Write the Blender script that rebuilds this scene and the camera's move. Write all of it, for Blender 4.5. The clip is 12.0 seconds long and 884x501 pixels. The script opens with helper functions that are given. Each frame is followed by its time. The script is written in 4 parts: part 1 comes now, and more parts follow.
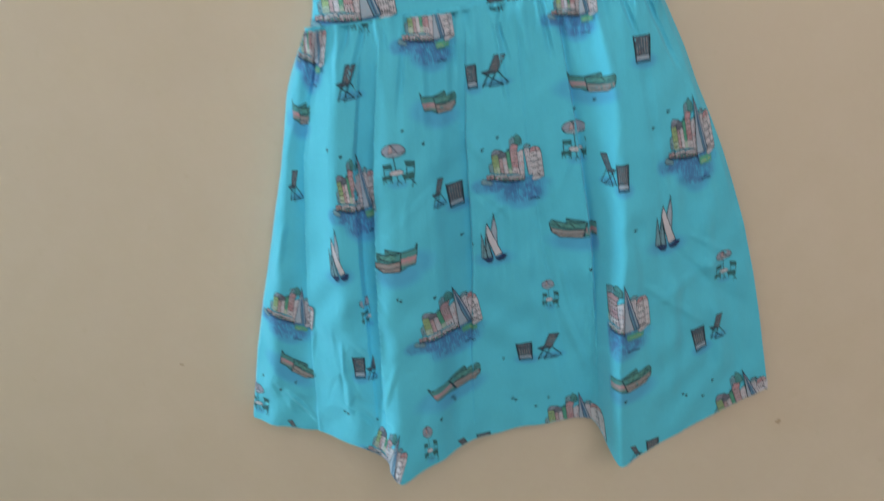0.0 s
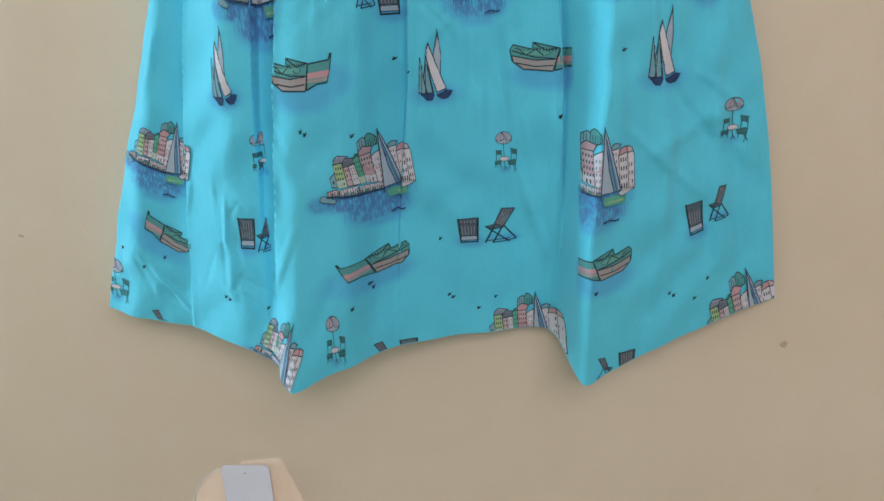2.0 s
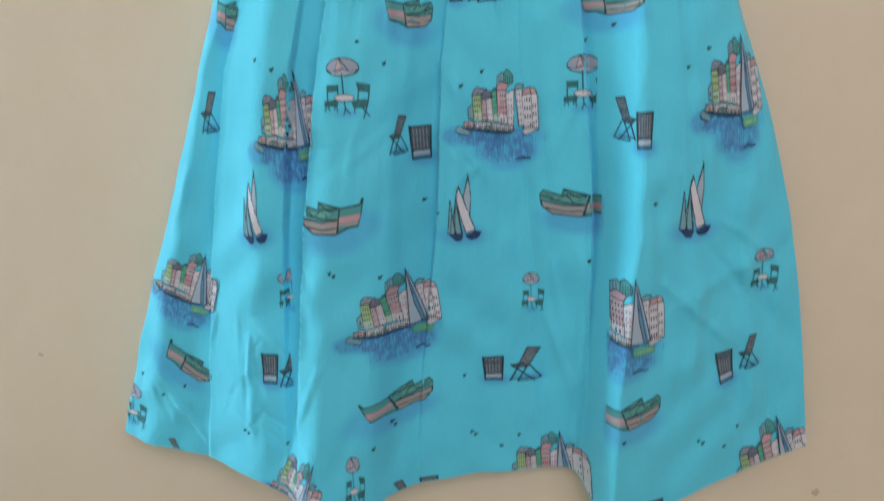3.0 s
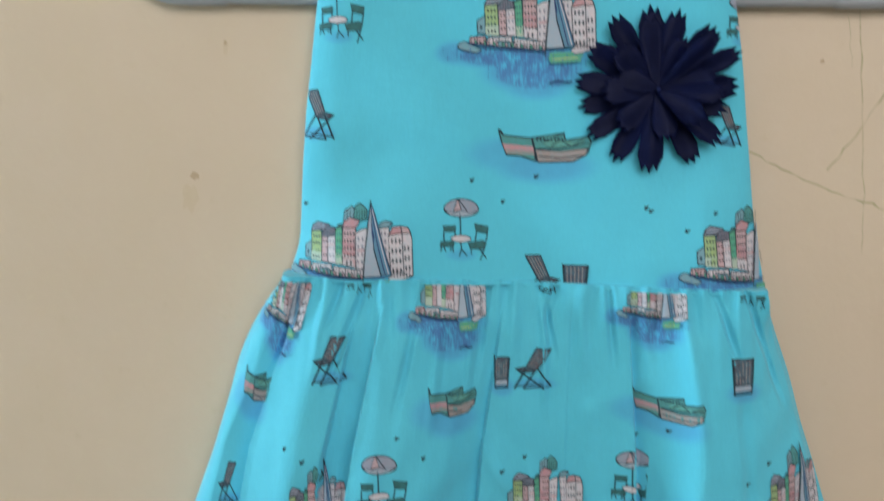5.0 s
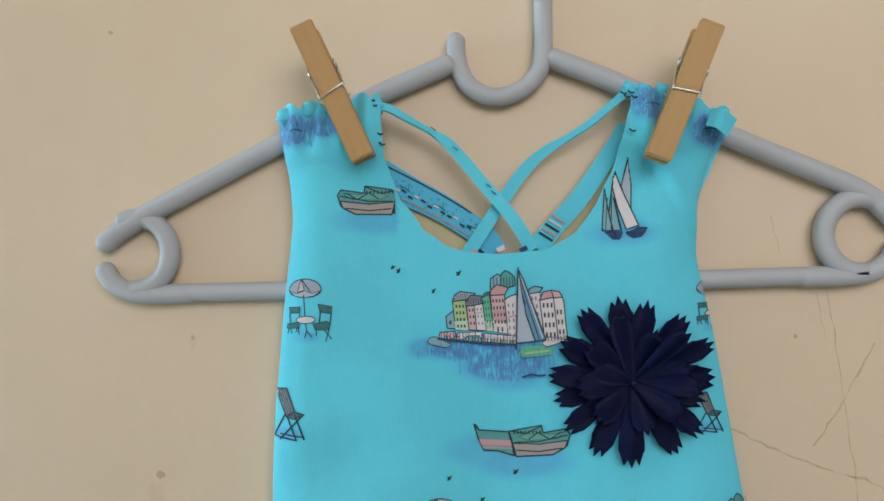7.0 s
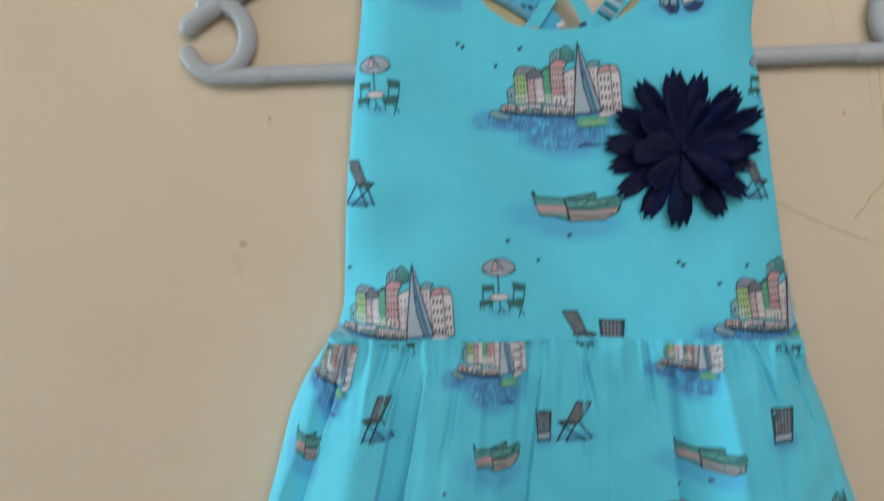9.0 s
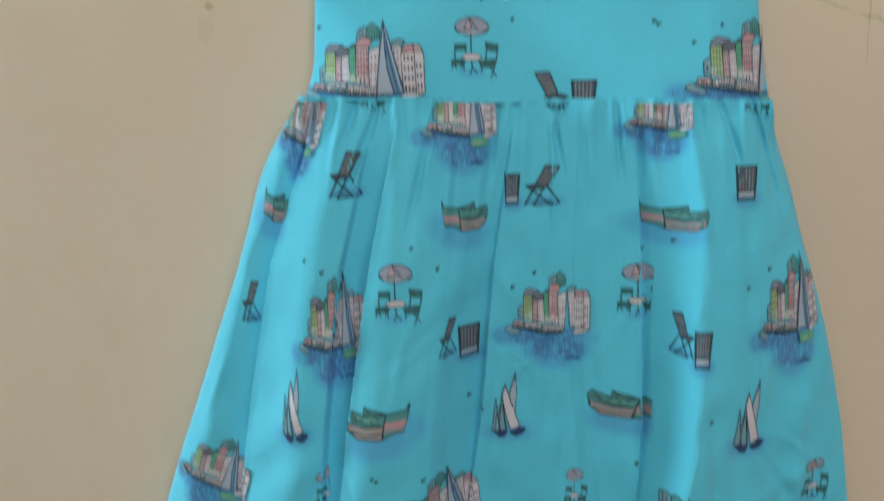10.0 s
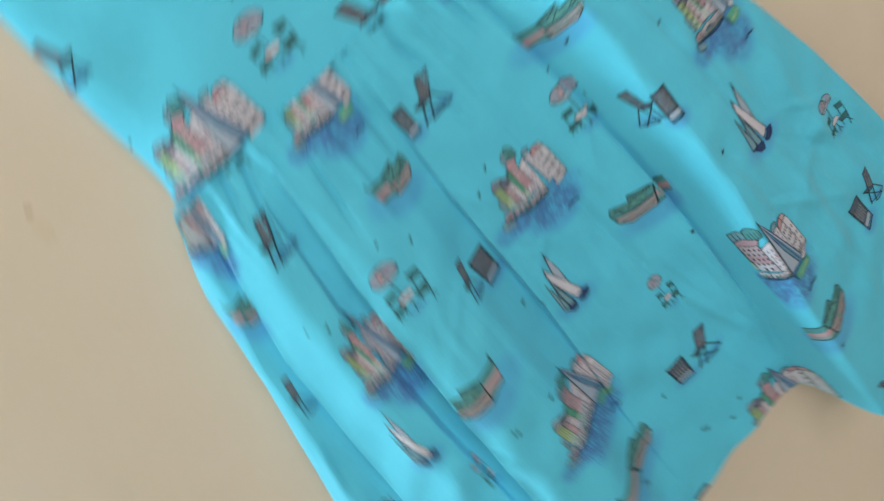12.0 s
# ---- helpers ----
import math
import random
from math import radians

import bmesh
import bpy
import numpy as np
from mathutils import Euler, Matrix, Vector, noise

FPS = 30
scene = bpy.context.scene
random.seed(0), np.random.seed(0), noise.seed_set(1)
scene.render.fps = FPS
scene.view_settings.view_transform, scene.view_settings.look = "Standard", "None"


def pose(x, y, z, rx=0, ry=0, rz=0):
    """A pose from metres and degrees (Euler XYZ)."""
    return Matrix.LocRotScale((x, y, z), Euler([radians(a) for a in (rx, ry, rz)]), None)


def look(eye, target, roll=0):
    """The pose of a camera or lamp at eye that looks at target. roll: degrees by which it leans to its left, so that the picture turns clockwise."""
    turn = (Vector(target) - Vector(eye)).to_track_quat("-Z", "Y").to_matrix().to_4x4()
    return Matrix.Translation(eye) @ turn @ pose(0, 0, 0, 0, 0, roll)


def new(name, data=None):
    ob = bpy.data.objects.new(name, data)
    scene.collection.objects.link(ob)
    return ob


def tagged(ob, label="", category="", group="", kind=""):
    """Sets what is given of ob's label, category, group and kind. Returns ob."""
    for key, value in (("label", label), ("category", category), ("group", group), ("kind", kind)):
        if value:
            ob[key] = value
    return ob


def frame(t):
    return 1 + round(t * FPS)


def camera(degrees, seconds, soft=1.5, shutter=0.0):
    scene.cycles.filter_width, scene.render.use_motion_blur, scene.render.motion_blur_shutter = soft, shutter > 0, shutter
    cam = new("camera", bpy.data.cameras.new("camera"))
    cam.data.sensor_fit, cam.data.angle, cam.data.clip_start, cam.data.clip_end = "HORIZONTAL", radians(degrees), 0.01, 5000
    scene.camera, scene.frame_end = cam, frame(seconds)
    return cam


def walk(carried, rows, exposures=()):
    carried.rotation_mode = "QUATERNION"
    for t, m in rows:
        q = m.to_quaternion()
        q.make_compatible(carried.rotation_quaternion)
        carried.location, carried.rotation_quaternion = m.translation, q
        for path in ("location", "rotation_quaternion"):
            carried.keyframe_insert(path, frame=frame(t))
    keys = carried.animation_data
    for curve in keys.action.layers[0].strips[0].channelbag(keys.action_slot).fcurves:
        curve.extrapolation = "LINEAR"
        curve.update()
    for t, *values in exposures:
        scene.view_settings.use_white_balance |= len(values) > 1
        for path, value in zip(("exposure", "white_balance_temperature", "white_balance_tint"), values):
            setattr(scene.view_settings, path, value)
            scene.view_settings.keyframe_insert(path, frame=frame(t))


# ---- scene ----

cam = camera(63.9, 12.0, soft=1.55, shutter=0.5)

PATH = [
    (0, (0.037, -0.026, 1.252), (-0.256, 1.844, 0.606), -7.7),
    (0.5, (0.044, -0.004, 1.231), (-0.206, 1.824, 0.46), -7.8),
    (1, (0.05, 0.021, 1.198), (-0.196, 1.876, 0.492), -5.5),
    (1.5, (0.044, 0.05, 1.146), (-0.196, 1.941, 0.541), -4.6),
    (2, (0.036, 0.067, 1.104), (-0.148, 1.966, 0.504), -3.0),
    (2.5, (0.026, 0.075, 1.113), (-0.153, 1.993, 0.573), -2.1),
    (2.7, (0.026, 0.076, 1.126), (-0.175, 2.005, 0.637), -2.0),
    (4.5, (-0.002, 0.125, 1.26), (-0.127, 2.098, 0.958), 1.2),
    (5, (-0.013, 0.128, 1.303), (-0.145, 2.111, 1.084), 1.2),
    (5.5, (-0.027, 0.138, 1.341), (-0.202, 2.12, 1.14), 1.4),
    (6, (-0.017, 0.146, 1.365), (-0.164, 2.138, 1.262), -0.1),
    (6.5, (-0.004, 0.147, 1.388), (-0.113, 2.144, 1.4), -1.7),
    (6.7, (-0.005, 0.145, 1.393), (-0.101, 2.141, 1.476), -1.8),
    (8.3, (-0.003, 0.127, 1.396), (-0.216, 2.113, 1.309), -0.3),
    (8.5, (-0.001, 0.127, 1.393), (-0.211, 2.109, 1.235), -1.1),
    (9, (-0.018, 0.114, 1.319), (-0.227, 2.099, 1.188), -1.0),
    (9.5, (-0.024, 0.109, 1.287), (-0.208, 2.083, 1.031), -1.0),
    (10, (-0.013, 0.107, 1.239), (-0.162, 2.068, 0.875), 0.5),
    (10.5, (-0.01, 0.115, 1.199), (-0.171, 2.025, 0.627), -0.3),
    (11, (-0.006, 0.124, 1.166), (-0.158, 1.983, 0.443), -1.9),
    (11.5, (-0.007, 0.129, 1.148), (-0.146, 1.969, 0.378), -4.5),
    (11.7, (-0.013, 0.131, 1.193), (-0.212, 1.973, 0.441), -17.7),
    (11.8, (-0.014, 0.134, 1.219), (-0.212, 1.98, 0.476), -26.9),
    (11.9, (-0.006, 0.133, 1.242), (-0.232, 1.992, 0.541), -37.0),
    (12, (-0.002, 0.131, 1.258), (-0.191, 2.021, 0.632), -44.9),
]

EXPOSURES = [(0.0, -0.32, 6330, 11), (0.5, -0.27, 6300, 11), (1.5, -0.12, 6280, 11), (2.5, -0.06, 6250, 11), (4.5, -0.10, 6350, 11), (6.0, -0.16, 6450, 10), (8.5, -0.24, 6450, 10),
             (9.0, -0.25, 6450, 10), (10.0, -0.31, 6430, 10), (10.5, -0.29, 6430, 10), (11.5, -0.15, 6430, 10), (12.0, -0.02, 6400, 10)]
walk(cam, [(t, look(eye, target, roll)) for t, eye, target, roll in PATH], EXPOSURES)

# ---- daylight: a window behind the camera and one at its left ----
world = bpy.data.worlds.new("sky")
world.use_nodes = True
scene.world = world
sky = world.node_tree.nodes.new("ShaderNodeTexSky")
sky.sky_type, sky.sun_disc, sky.sun_elevation, sky.sun_rotation = "NISHITA", False, radians(40), radians(200)
world.node_tree.links.new(sky.outputs[0], world.node_tree.nodes["Background"].inputs[0])
world.node_tree.nodes["Background"].inputs[1].default_value = 0.1


def window_light(name, eye, target, width, height, power, colour):
    lamp = bpy.data.lights.new(name, "AREA")
    lamp.shape, lamp.size, lamp.size_y, lamp.energy, lamp.color = "RECTANGLE", width, height, power, colour
    new(name, lamp).matrix_world = look(eye, target)


window_light("daylight_behind", (0.38, -0.93, 1.95), (0.15, 0.5, 1.4), 1.2, 0.7, 13.6, (1.0, 0.925, 0.90))
window_light("daylight_side", (-5.98, 0.05, 1.45), (0.0, 0.42, 1.2), 0.7, 1.2, 255, (0.56, 0.83, 1.0))

# ---- materials ----
def material(name, colour, rough=0.8, metal=0.0):
    m = bpy.data.materials.new(name)
    m.use_nodes = True
    shader = m.node_tree.nodes["Principled BSDF"]
    shader.inputs["Base Color"].default_value = (*colour, 1)
    shader.inputs["Roughness"].default_value, shader.inputs["Metallic"].default_value = rough, metal
    return m, m.node_tree.nodes, m.node_tree.links, shader


def noise_node(nodes, links, scale, detail=4.0, stretch=None, rough=0.55):
    place = nodes.new("ShaderNodeTexCoord").outputs["Object"]
    if stretch:
        mapping = nodes.new("ShaderNodeMapping")
        mapping.inputs["Scale"].default_value = stretch
        links.new(place, mapping.inputs[0])
        place = mapping.outputs[0]
    n = nodes.new("ShaderNodeTexNoise")
    n.inputs["Scale"].default_value, n.inputs["Detail"].default_value, n.inputs["Roughness"].default_value = scale, detail, rough
    links.new(place, n.inputs["Vector"])
    return n.outputs["Fac"]


def spread(nodes, links, value, low, high, out_low=0.0, out_high=1.0):
    n = nodes.new("ShaderNodeMapRange")
    for i, v in enumerate((low, high, out_low, out_high)):
        n.inputs[i + 1].default_value = v
    links.new(value, n.inputs[0])
    return n.outputs[0]


def blend(nodes, links, factor, a, b, how="MIX"):
    n = nodes.new("ShaderNodeMix")
    n.data_type, n.blend_type = "RGBA", how
    for socket, v in ((n.inputs[0], factor), (n.inputs[6], a), (n.inputs[7], b)):
        if isinstance(v, (int, float)):
            socket.default_value = v
        elif isinstance(v, tuple):
            socket.default_value = (*v, 1)
        else:
            links.new(v, socket)
    return n.outputs[2]


def relief(nodes, links, shader, value, strength, distance):
    n = nodes.new("ShaderNodeBump")
    n.inputs["Strength"].default_value, n.inputs["Distance"].default_value = strength, distance
    links.new(value, n.inputs["Height"])
    links.new(n.outputs[0], shader.inputs["Normal"])


def cloth_material(name, colour, other):
    """Printed cotton: faint weave, uneven dye, and blue ink where the mesh carries the 'wash' amount."""
    m, nodes, links, shader = material(name, colour, 0.85)
    base = blend(nodes, links, spread(nodes, links, noise_node(nodes, links, 26, 5), 0.3, 0.7), colour, other)
    threads = noise_node(nodes, links, 1500, 2, (1, 1, 0.12))
    base = blend(nodes, links, spread(nodes, links, threads, 0.3, 0.7, 0.0, 0.16), base, tuple(c * 0.72 for c in colour))
    wash = nodes.new("ShaderNodeAttribute")
    wash.attribute_name = "wash"
    amount = wash.outputs["Fac"]
    # thin ink runs into a pale blue glow; where it is thick, brush strokes and blots break it up
    thick = spread(nodes, links, amount, 0.5, 0.85)
    strokes = spread(nodes, links, noise_node(nodes, links, 1500, 3, (1, 1, 0.14)), 0.36, 0.62, -0.45, 0.4)
    blots = spread(nodes, links, noise_node(nodes, links, 210, 3), 0.35, 0.65, -0.28, 0.28)
    add = nodes.new("ShaderNodeMath")
    add.operation = "ADD"
    links.new(strokes, add.inputs[0])
    links.new(blots, add.inputs[1])
    gate = nodes.new("ShaderNodeMath")
    gate.operation, gate.use_clamp = "MULTIPLY_ADD", True
    links.new(add.outputs[0], gate.inputs[0])
    links.new(thick, gate.inputs[1])
    links.new(amount, gate.inputs[2])
    ink = blend(nodes, links, spread(nodes, links, gate.outputs[0], 0.35, 1.0), (0.072, 0.32, 0.66), (0.070, 0.185, 0.43))
    base = blend(nodes, links, spread(nodes, links, gate.outputs[0], 0.0, 0.9, 0.0, 0.92), base, ink)
    links.new(base, shader.inputs["Base Color"])
    weave = spread(nodes, links, noise_node(nodes, links, 800, 3), 0.0, 1.0, 0.0, 0.00012)
    rumple = spread(nodes, links, noise_node(nodes, links, 34, 4, (1, 1, 0.4), 0.5), 0.2, 0.8, 0.0, 0.0010)
    across = spread(nodes, links, noise_node(nodes, links, 55, 3, (0.35, 1, 1), 0.45), 0.25, 0.75, 0.0, 0.0006)
    height = weave
    for more in (rumple, across):
        add = nodes.new("ShaderNodeMath")
        add.operation = "ADD"
        links.new(height, add.inputs[0])
        links.new(more, add.inputs[1])
        height = add.outputs[0]
    relief(nodes, links, shader, height, 0.75, 1.0)
    shader.inputs["Sheen Weight"].default_value = 0.15
    return m


CLOTH = cloth_material("turquoise_cotton", (0.094, 0.565, 0.735), (0.104, 0.595, 0.76))

# print inks on the same cotton
INK_COLOURS = {
    "black": (0.010, 0.016, 0.026), "white": (0.66, 0.58, 0.61), "pink": (0.54, 0.27, 0.29), "salmon": (0.58, 0.36, 0.37), "lime": (0.36, 0.47, 0.20), "red": (0.42, 0.07, 0.08),
    "green": (0.11, 0.38, 0.22), "sea": (0.085, 0.28, 0.265), "moss": (0.12, 0.33, 0.27), "stone": (0.20, 0.34, 0.40), "grey": (0.38, 0.42, 0.50), "roof": (0.20, 0.17, 0.22),
    "olive": (0.035, 0.12, 0.115), "mauve": (0.34, 0.33, 0.41), "pale": (0.48, 0.56, 0.44), "slate": (0.12, 0.24, 0.36), "wood": (0.075, 0.075, 0.10), "navy": (0.018, 0.03, 0.12), "blue": (0.05, 0.14, 0.40), "beige": (0.36, 0.28, 0.26),
}
INKS, INK_SLOT = [], {}
for ink, tone in INK_COLOURS.items():
    m, nodes, links, shader = material("ink_" + ink, tone, 0.85)
    patchy = spread(nodes, links, noise_node(nodes, links, 500, 4), 0.35, 0.75, 0.0, 0.12 if ink in ("black", "navy") else 0.24)
    links.new(blend(nodes, links, patchy, tone, (0.055, 0.46, 0.58)), shader.inputs["Base Color"])
    INK_SLOT[ink] = len(INKS)
    INKS.append(m)

# old cream wall paint: mottled, a little dirty
WALL_PAINT, nodes, links, shader = material("cream_wall_paint", (0.62, 0.50, 0.36), 0.6)
tone = blend(nodes, links, spread(nodes, links, noise_node(nodes, links, 3.2, 5), 0.3, 0.7), (0.705, 0.572, 0.432), (0.655, 0.526, 0.392))
tone = blend(nodes, links, spread(nodes, links, noise_node(nodes, links, 22, 6, None, 0.65), 0.35, 0.75, 0.0, 0.5), tone, (0.635, 0.508, 0.352))
tone = blend(nodes, links, spread(nodes, links, noise_node(nodes, links, 75, 4, None, 0.6), 0.66, 0.78, 0.0, 0.35), tone, (0.59, 0.467, 0.30))
links.new(tone, shader.inputs["Base Color"])
relief(nodes, links, shader, noise_node(nodes, links, 60, 6), 0.25, 0.002)

STAIN, nodes, links, shader = material("brown_stain", (0.38, 0.24, 0.12), 0.7)
links.new(blend(nodes, links, noise_node(nodes, links, 700, 3), (0.43, 0.29, 0.17), (0.56, 0.42, 0.28)), shader.inputs["Base Color"])
SMEAR, nodes, links, shader = material("pale_smear", (0.55, 0.43, 0.27), 0.65)
links.new(blend(nodes, links, noise_node(nodes, links, 300, 4), (0.60, 0.475, 0.315), (0.655, 0.52, 0.375)), shader.inputs["Base Color"])
CRACK, nodes, links, shader = material("hairline_crack", (0.40, 0.36, 0.20), 0.8)
links.new(blend(nodes, links, spread(nodes, links, noise_node(nodes, links, 120, 4), 0.35, 0.65), (0.38, 0.345, 0.185), (0.60, 0.49, 0.33)), shader.inputs["Base Color"])

PLASTIC, nodes, links, shader = material("grey_blue_plastic", (0.36, 0.37, 0.40), 0.6)
links.new(blend(nodes, links, noise_node(nodes, links, 60, 4), (0.385, 0.395, 0.43), (0.425, 0.435, 0.468)), shader.inputs["Base Color"])
relief(nodes, links, shader, noise_node(nodes, links, 300, 3), 0.08, 0.001)

PINE, nodes, links, shader = material("clothespin_wood", (0.42, 0.22, 0.07), 0.6)
grain = noise_node(nodes, links, 90, 6, (6, 6, 0.35), 0.6)
links.new(blend(nodes, links, spread(nodes, links, grain, 0.3, 0.7), (0.45, 0.262, 0.10), (0.41, 0.235, 0.088)), shader.inputs["Base Color"])
relief(nodes, links, shader, grain, 0.2, 0.0006)

STEEL = material("spring_steel", (0.62, 0.61, 0.58), 0.28, 1.0)[0]

SATIN, nodes, links, shader = material("navy_satin", (0.006, 0.008, 0.03), 0.48)
links.new(blend(nodes, links, noise_node(nodes, links, 220, 3), (0.0045, 0.0075, 0.043), (0.010, 0.016, 0.078)), shader.inputs["Base Color"])
shader.inputs["Specular IOR Level"].default_value = 0.15
relief(nodes, links, shader, noise_node(nodes, links, 1400, 2), 0.15, 0.0003)

LINING, nodes, links, shader = material("cream_lining", (0.55, 0.47, 0.27), 0.85)
links.new(blend(nodes, links, noise_node(nodes, links, 90, 4), (0.50, 0.43, 0.24), (0.60, 0.52, 0.31)), shader.inputs["Base Color"])
CARD, nodes, links, shader = material("white_card", (0.74, 0.73, 0.76), 0.55)
links.new(blend(nodes, links, noise_node(nodes, links, 40, 4), (0.68, 0.66, 0.74), (0.75, 0.73, 0.80)), shader.inputs["Base Color"])
FILM, nodes, links, shader = material("clear_film", (0.97, 0.95, 0.95), 0.12)
shader.inputs["Transmission Weight"].default_value, shader.inputs["IOR"].default_value = 1.0, 1.04
PLAIN = material("plain_white_paint", (0.72, 0.69, 0.62), 0.8)[0]
BOARDS, nodes, links, shader = material("floor_tiles", (0.36, 0.30, 0.24), 0.4)
links.new(blend(nodes, links, noise_node(nodes, links, 9, 5), (0.32, 0.26, 0.20), (0.42, 0.35, 0.28)), shader.inputs["Base Color"])

# ---- the dress's shape: edges, hem, neckline and folds ----
WALL, WAIST, NECK = 0.5, 1.248, 1.406


def ramp(a):
    a = np.clip(a, 0.0, 1.0)
    return a * a * (3 - 2 * a)


def knots(a, xs, ys):
    """A smooth curve through a few knots (xs rising)."""
    return (np.interp(a - 0.006, xs, ys) + 2 * np.interp(a, xs, ys) + np.interp(a + 0.006, xs, ys)) / 4


def skirt_left(z):
    return knots(z, [0.93, 0.941, 0.998, 1.043, 1.09, 1.122, 1.15, 1.178, 1.205, 1.222, 1.233, 1.248], [-0.2315, -0.2285, -0.2125, -0.1978, -0.181, -0.170, -0.160, -0.1515, -0.1445, -0.137, -0.130, -0.1185])


def skirt_right(z):
    return knots(z, [0.93, 0.973, 1.0, 1.035, 1.076, 1.105, 1.132, 1.16, 1.18, 1.206, 1.23, 1.248], [0.2015, 0.1965, 0.1935, 0.1885, 0.181, 0.1735, 0.166, 0.1565, 0.149, 0.141, 0.1315, 0.1235])


def hem(x):
    return knots(x, [-0.2285, -0.1664, -0.125, -0.0885, -0.0703, -0.0253, 0.0152, 0.0547, 0.0675, 0.0794, 0.0955, 0.1385, 0.199],
                 [0.941, 0.9305, 0.921, 0.9033, 0.9107, 0.9141, 0.9162, 0.9178, 0.914, 0.8931, 0.9019, 0.9161, 0.933])


def bodice_left(z):
    return knots(z, [1.248, 1.264, 1.28, 1.335, 1.39, 1.427, 1.449, 1.476], [-0.1180, -0.1125, -0.1115, -0.1088, -0.1025, -0.0978, -0.0995, -0.1035])


def bodice_right(z):
    return knots(z, [1.25, 1.277, 1.294, 1.34, 1.383, 1.404, 1.43, 1.449, 1.468], [0.1262, 0.1198, 0.1170, 0.1112, 0.1042, 0.1005, 0.1018, 0.1083, 0.1165])


def neck_left(z):
    return np.interp(z, [1.406, 1.4072, 1.41, 1.418, 1.4334, 1.45, 1.484], [0.004, -0.012, -0.0205, -0.0318, -0.0434, -0.0497, -0.0515])


def neck_right(z):
    return np.interp(z, [1.406, 1.4072, 1.414, 1.427, 1.4457, 1.4724, 1.486], [0.006, 0.028, 0.042, 0.053, 0.062, 0.0695, 0.0685])


LEVELS = [0.0, 0.25, 0.5, 0.75, 1.0]
# the fold lines from one side of the skirt to the other, each at five levels from the waist to the hem: x, and how far
# the cloth stands off the wall there in millimetres; a third list gives the height just past a lap's edge
FOLD_LINES = [
    ([-0.115, -0.150, -0.171, -0.192, -0.210], [24, 28, 29, 30, 30]),
    ([-0.109, -0.1385, -0.1555, -0.168, -0.178], [25, 27, 25, 27, 29]),
    ([-0.1045, -0.1315, -0.147, -0.158, -0.167], [24, 25, 24, 28, 30], [29, 34, 33, 32, 31]),
    ([-0.088, -0.107, -0.117, -0.123, -0.129], [37, 48, 49, 46, 43]),
    ([-0.074, -0.0915, -0.1005, -0.106, -0.111], [34, 45, 47, 43, 46], [33, 37, 38, 41, 46]),
    ([-0.062, -0.0775, -0.0885, -0.0965, -0.102], [32, 33, 33, 41, 54], [34, 46, 53, 54, 60]),
    ([-0.052, -0.067, -0.077, -0.0845, -0.0915], [34, 48, 56, 59, 74]),
    ([-0.040, -0.045, -0.048, -0.052, -0.057], [31, 42, 45, 48, 53]),
    ([-0.016, -0.0265, -0.0335, -0.044, -0.051], [24, 27, 27, 32, 41]),
    ([-0.004, -0.0140, -0.0190, -0.029, -0.035], [21, 17, 12, 18, 28], [23, 23, 20, 21, 28]),
    ([0.012, 0.010, 0.010, 0.008, 0.005], [21, 19, 16, 15, 17]),
    ([0.0285, 0.0290, 0.0325, 0.042, 0.050], [22, 18, 14, 11, 10], [21, 17, 13, 10.5, 10]),
    ([0.0555, 0.0640, 0.0700, 0.0690, 0.0655], [25, 23, 19.5, 14, 10], [22, 17, 11.5, 11, 10]),
    ([0.082, 0.0905, 0.0885, 0.0800, 0.0770], [33, 44, 51, 54, 51]),
    ([0.096, 0.108, 0.105, 0.101, 0.099], [35, 41, 43, 43, 42]),
    ([0.106, 0.122, 0.125, 0.125, 0.124], [33, 35, 32, 32, 31]),
    ([0.113, 0.136, 0.150, 0.152, 0.155], [27, 27, 23, 22, 21]),
    ([0.119, 0.148, 0.169, 0.178, 0.183], [19, 19, 14, 12, 10]),
]
EDGE_OUT = ([10, 13, 15, 18, 20], [11, 11, 8, 6, 4])


def bodice_bulge(x, z):
    """The gathers below push the bodice out towards the waist."""
    return ramp((1.315 - z) / 0.065) * (0.002 + 0.010 * ramp(np.abs(x) / 0.07))


def soft_step(x, a, b):
    """A straight rise from a to b with eased ends."""
    return sum(w * np.clip((x + k - a) / (b - a), 0.0, 1.0) for k, w in ((-0.004, 0.2), (-0.002, 0.2), (0.0, 0.2), (0.002, 0.2), (0.004, 0.2)))


def folded(x, u, z):
    """How far the folds stand off the wall."""
    at = skirt_left(z)
    high = np.interp(u, LEVELS, EDGE_OUT[0])
    out = high
    for line in [*FOLD_LINES, (None, EDGE_OUT[1])]:
        to = skirt_right(z) if line[0] is None else np.interp(u, LEVELS, line[0])
        rise = np.interp(u, LEVELS, line[1])
        out = out + (rise - high) * soft_step(x, at, to)
        high = rise
        if len(line) > 2:
            past = np.interp(u, LEVELS, line[2])
            out = out + (past - high) * ramp((x - to) / 0.0014 + 0.5)
            high = past
        at = to
    return out / 1000


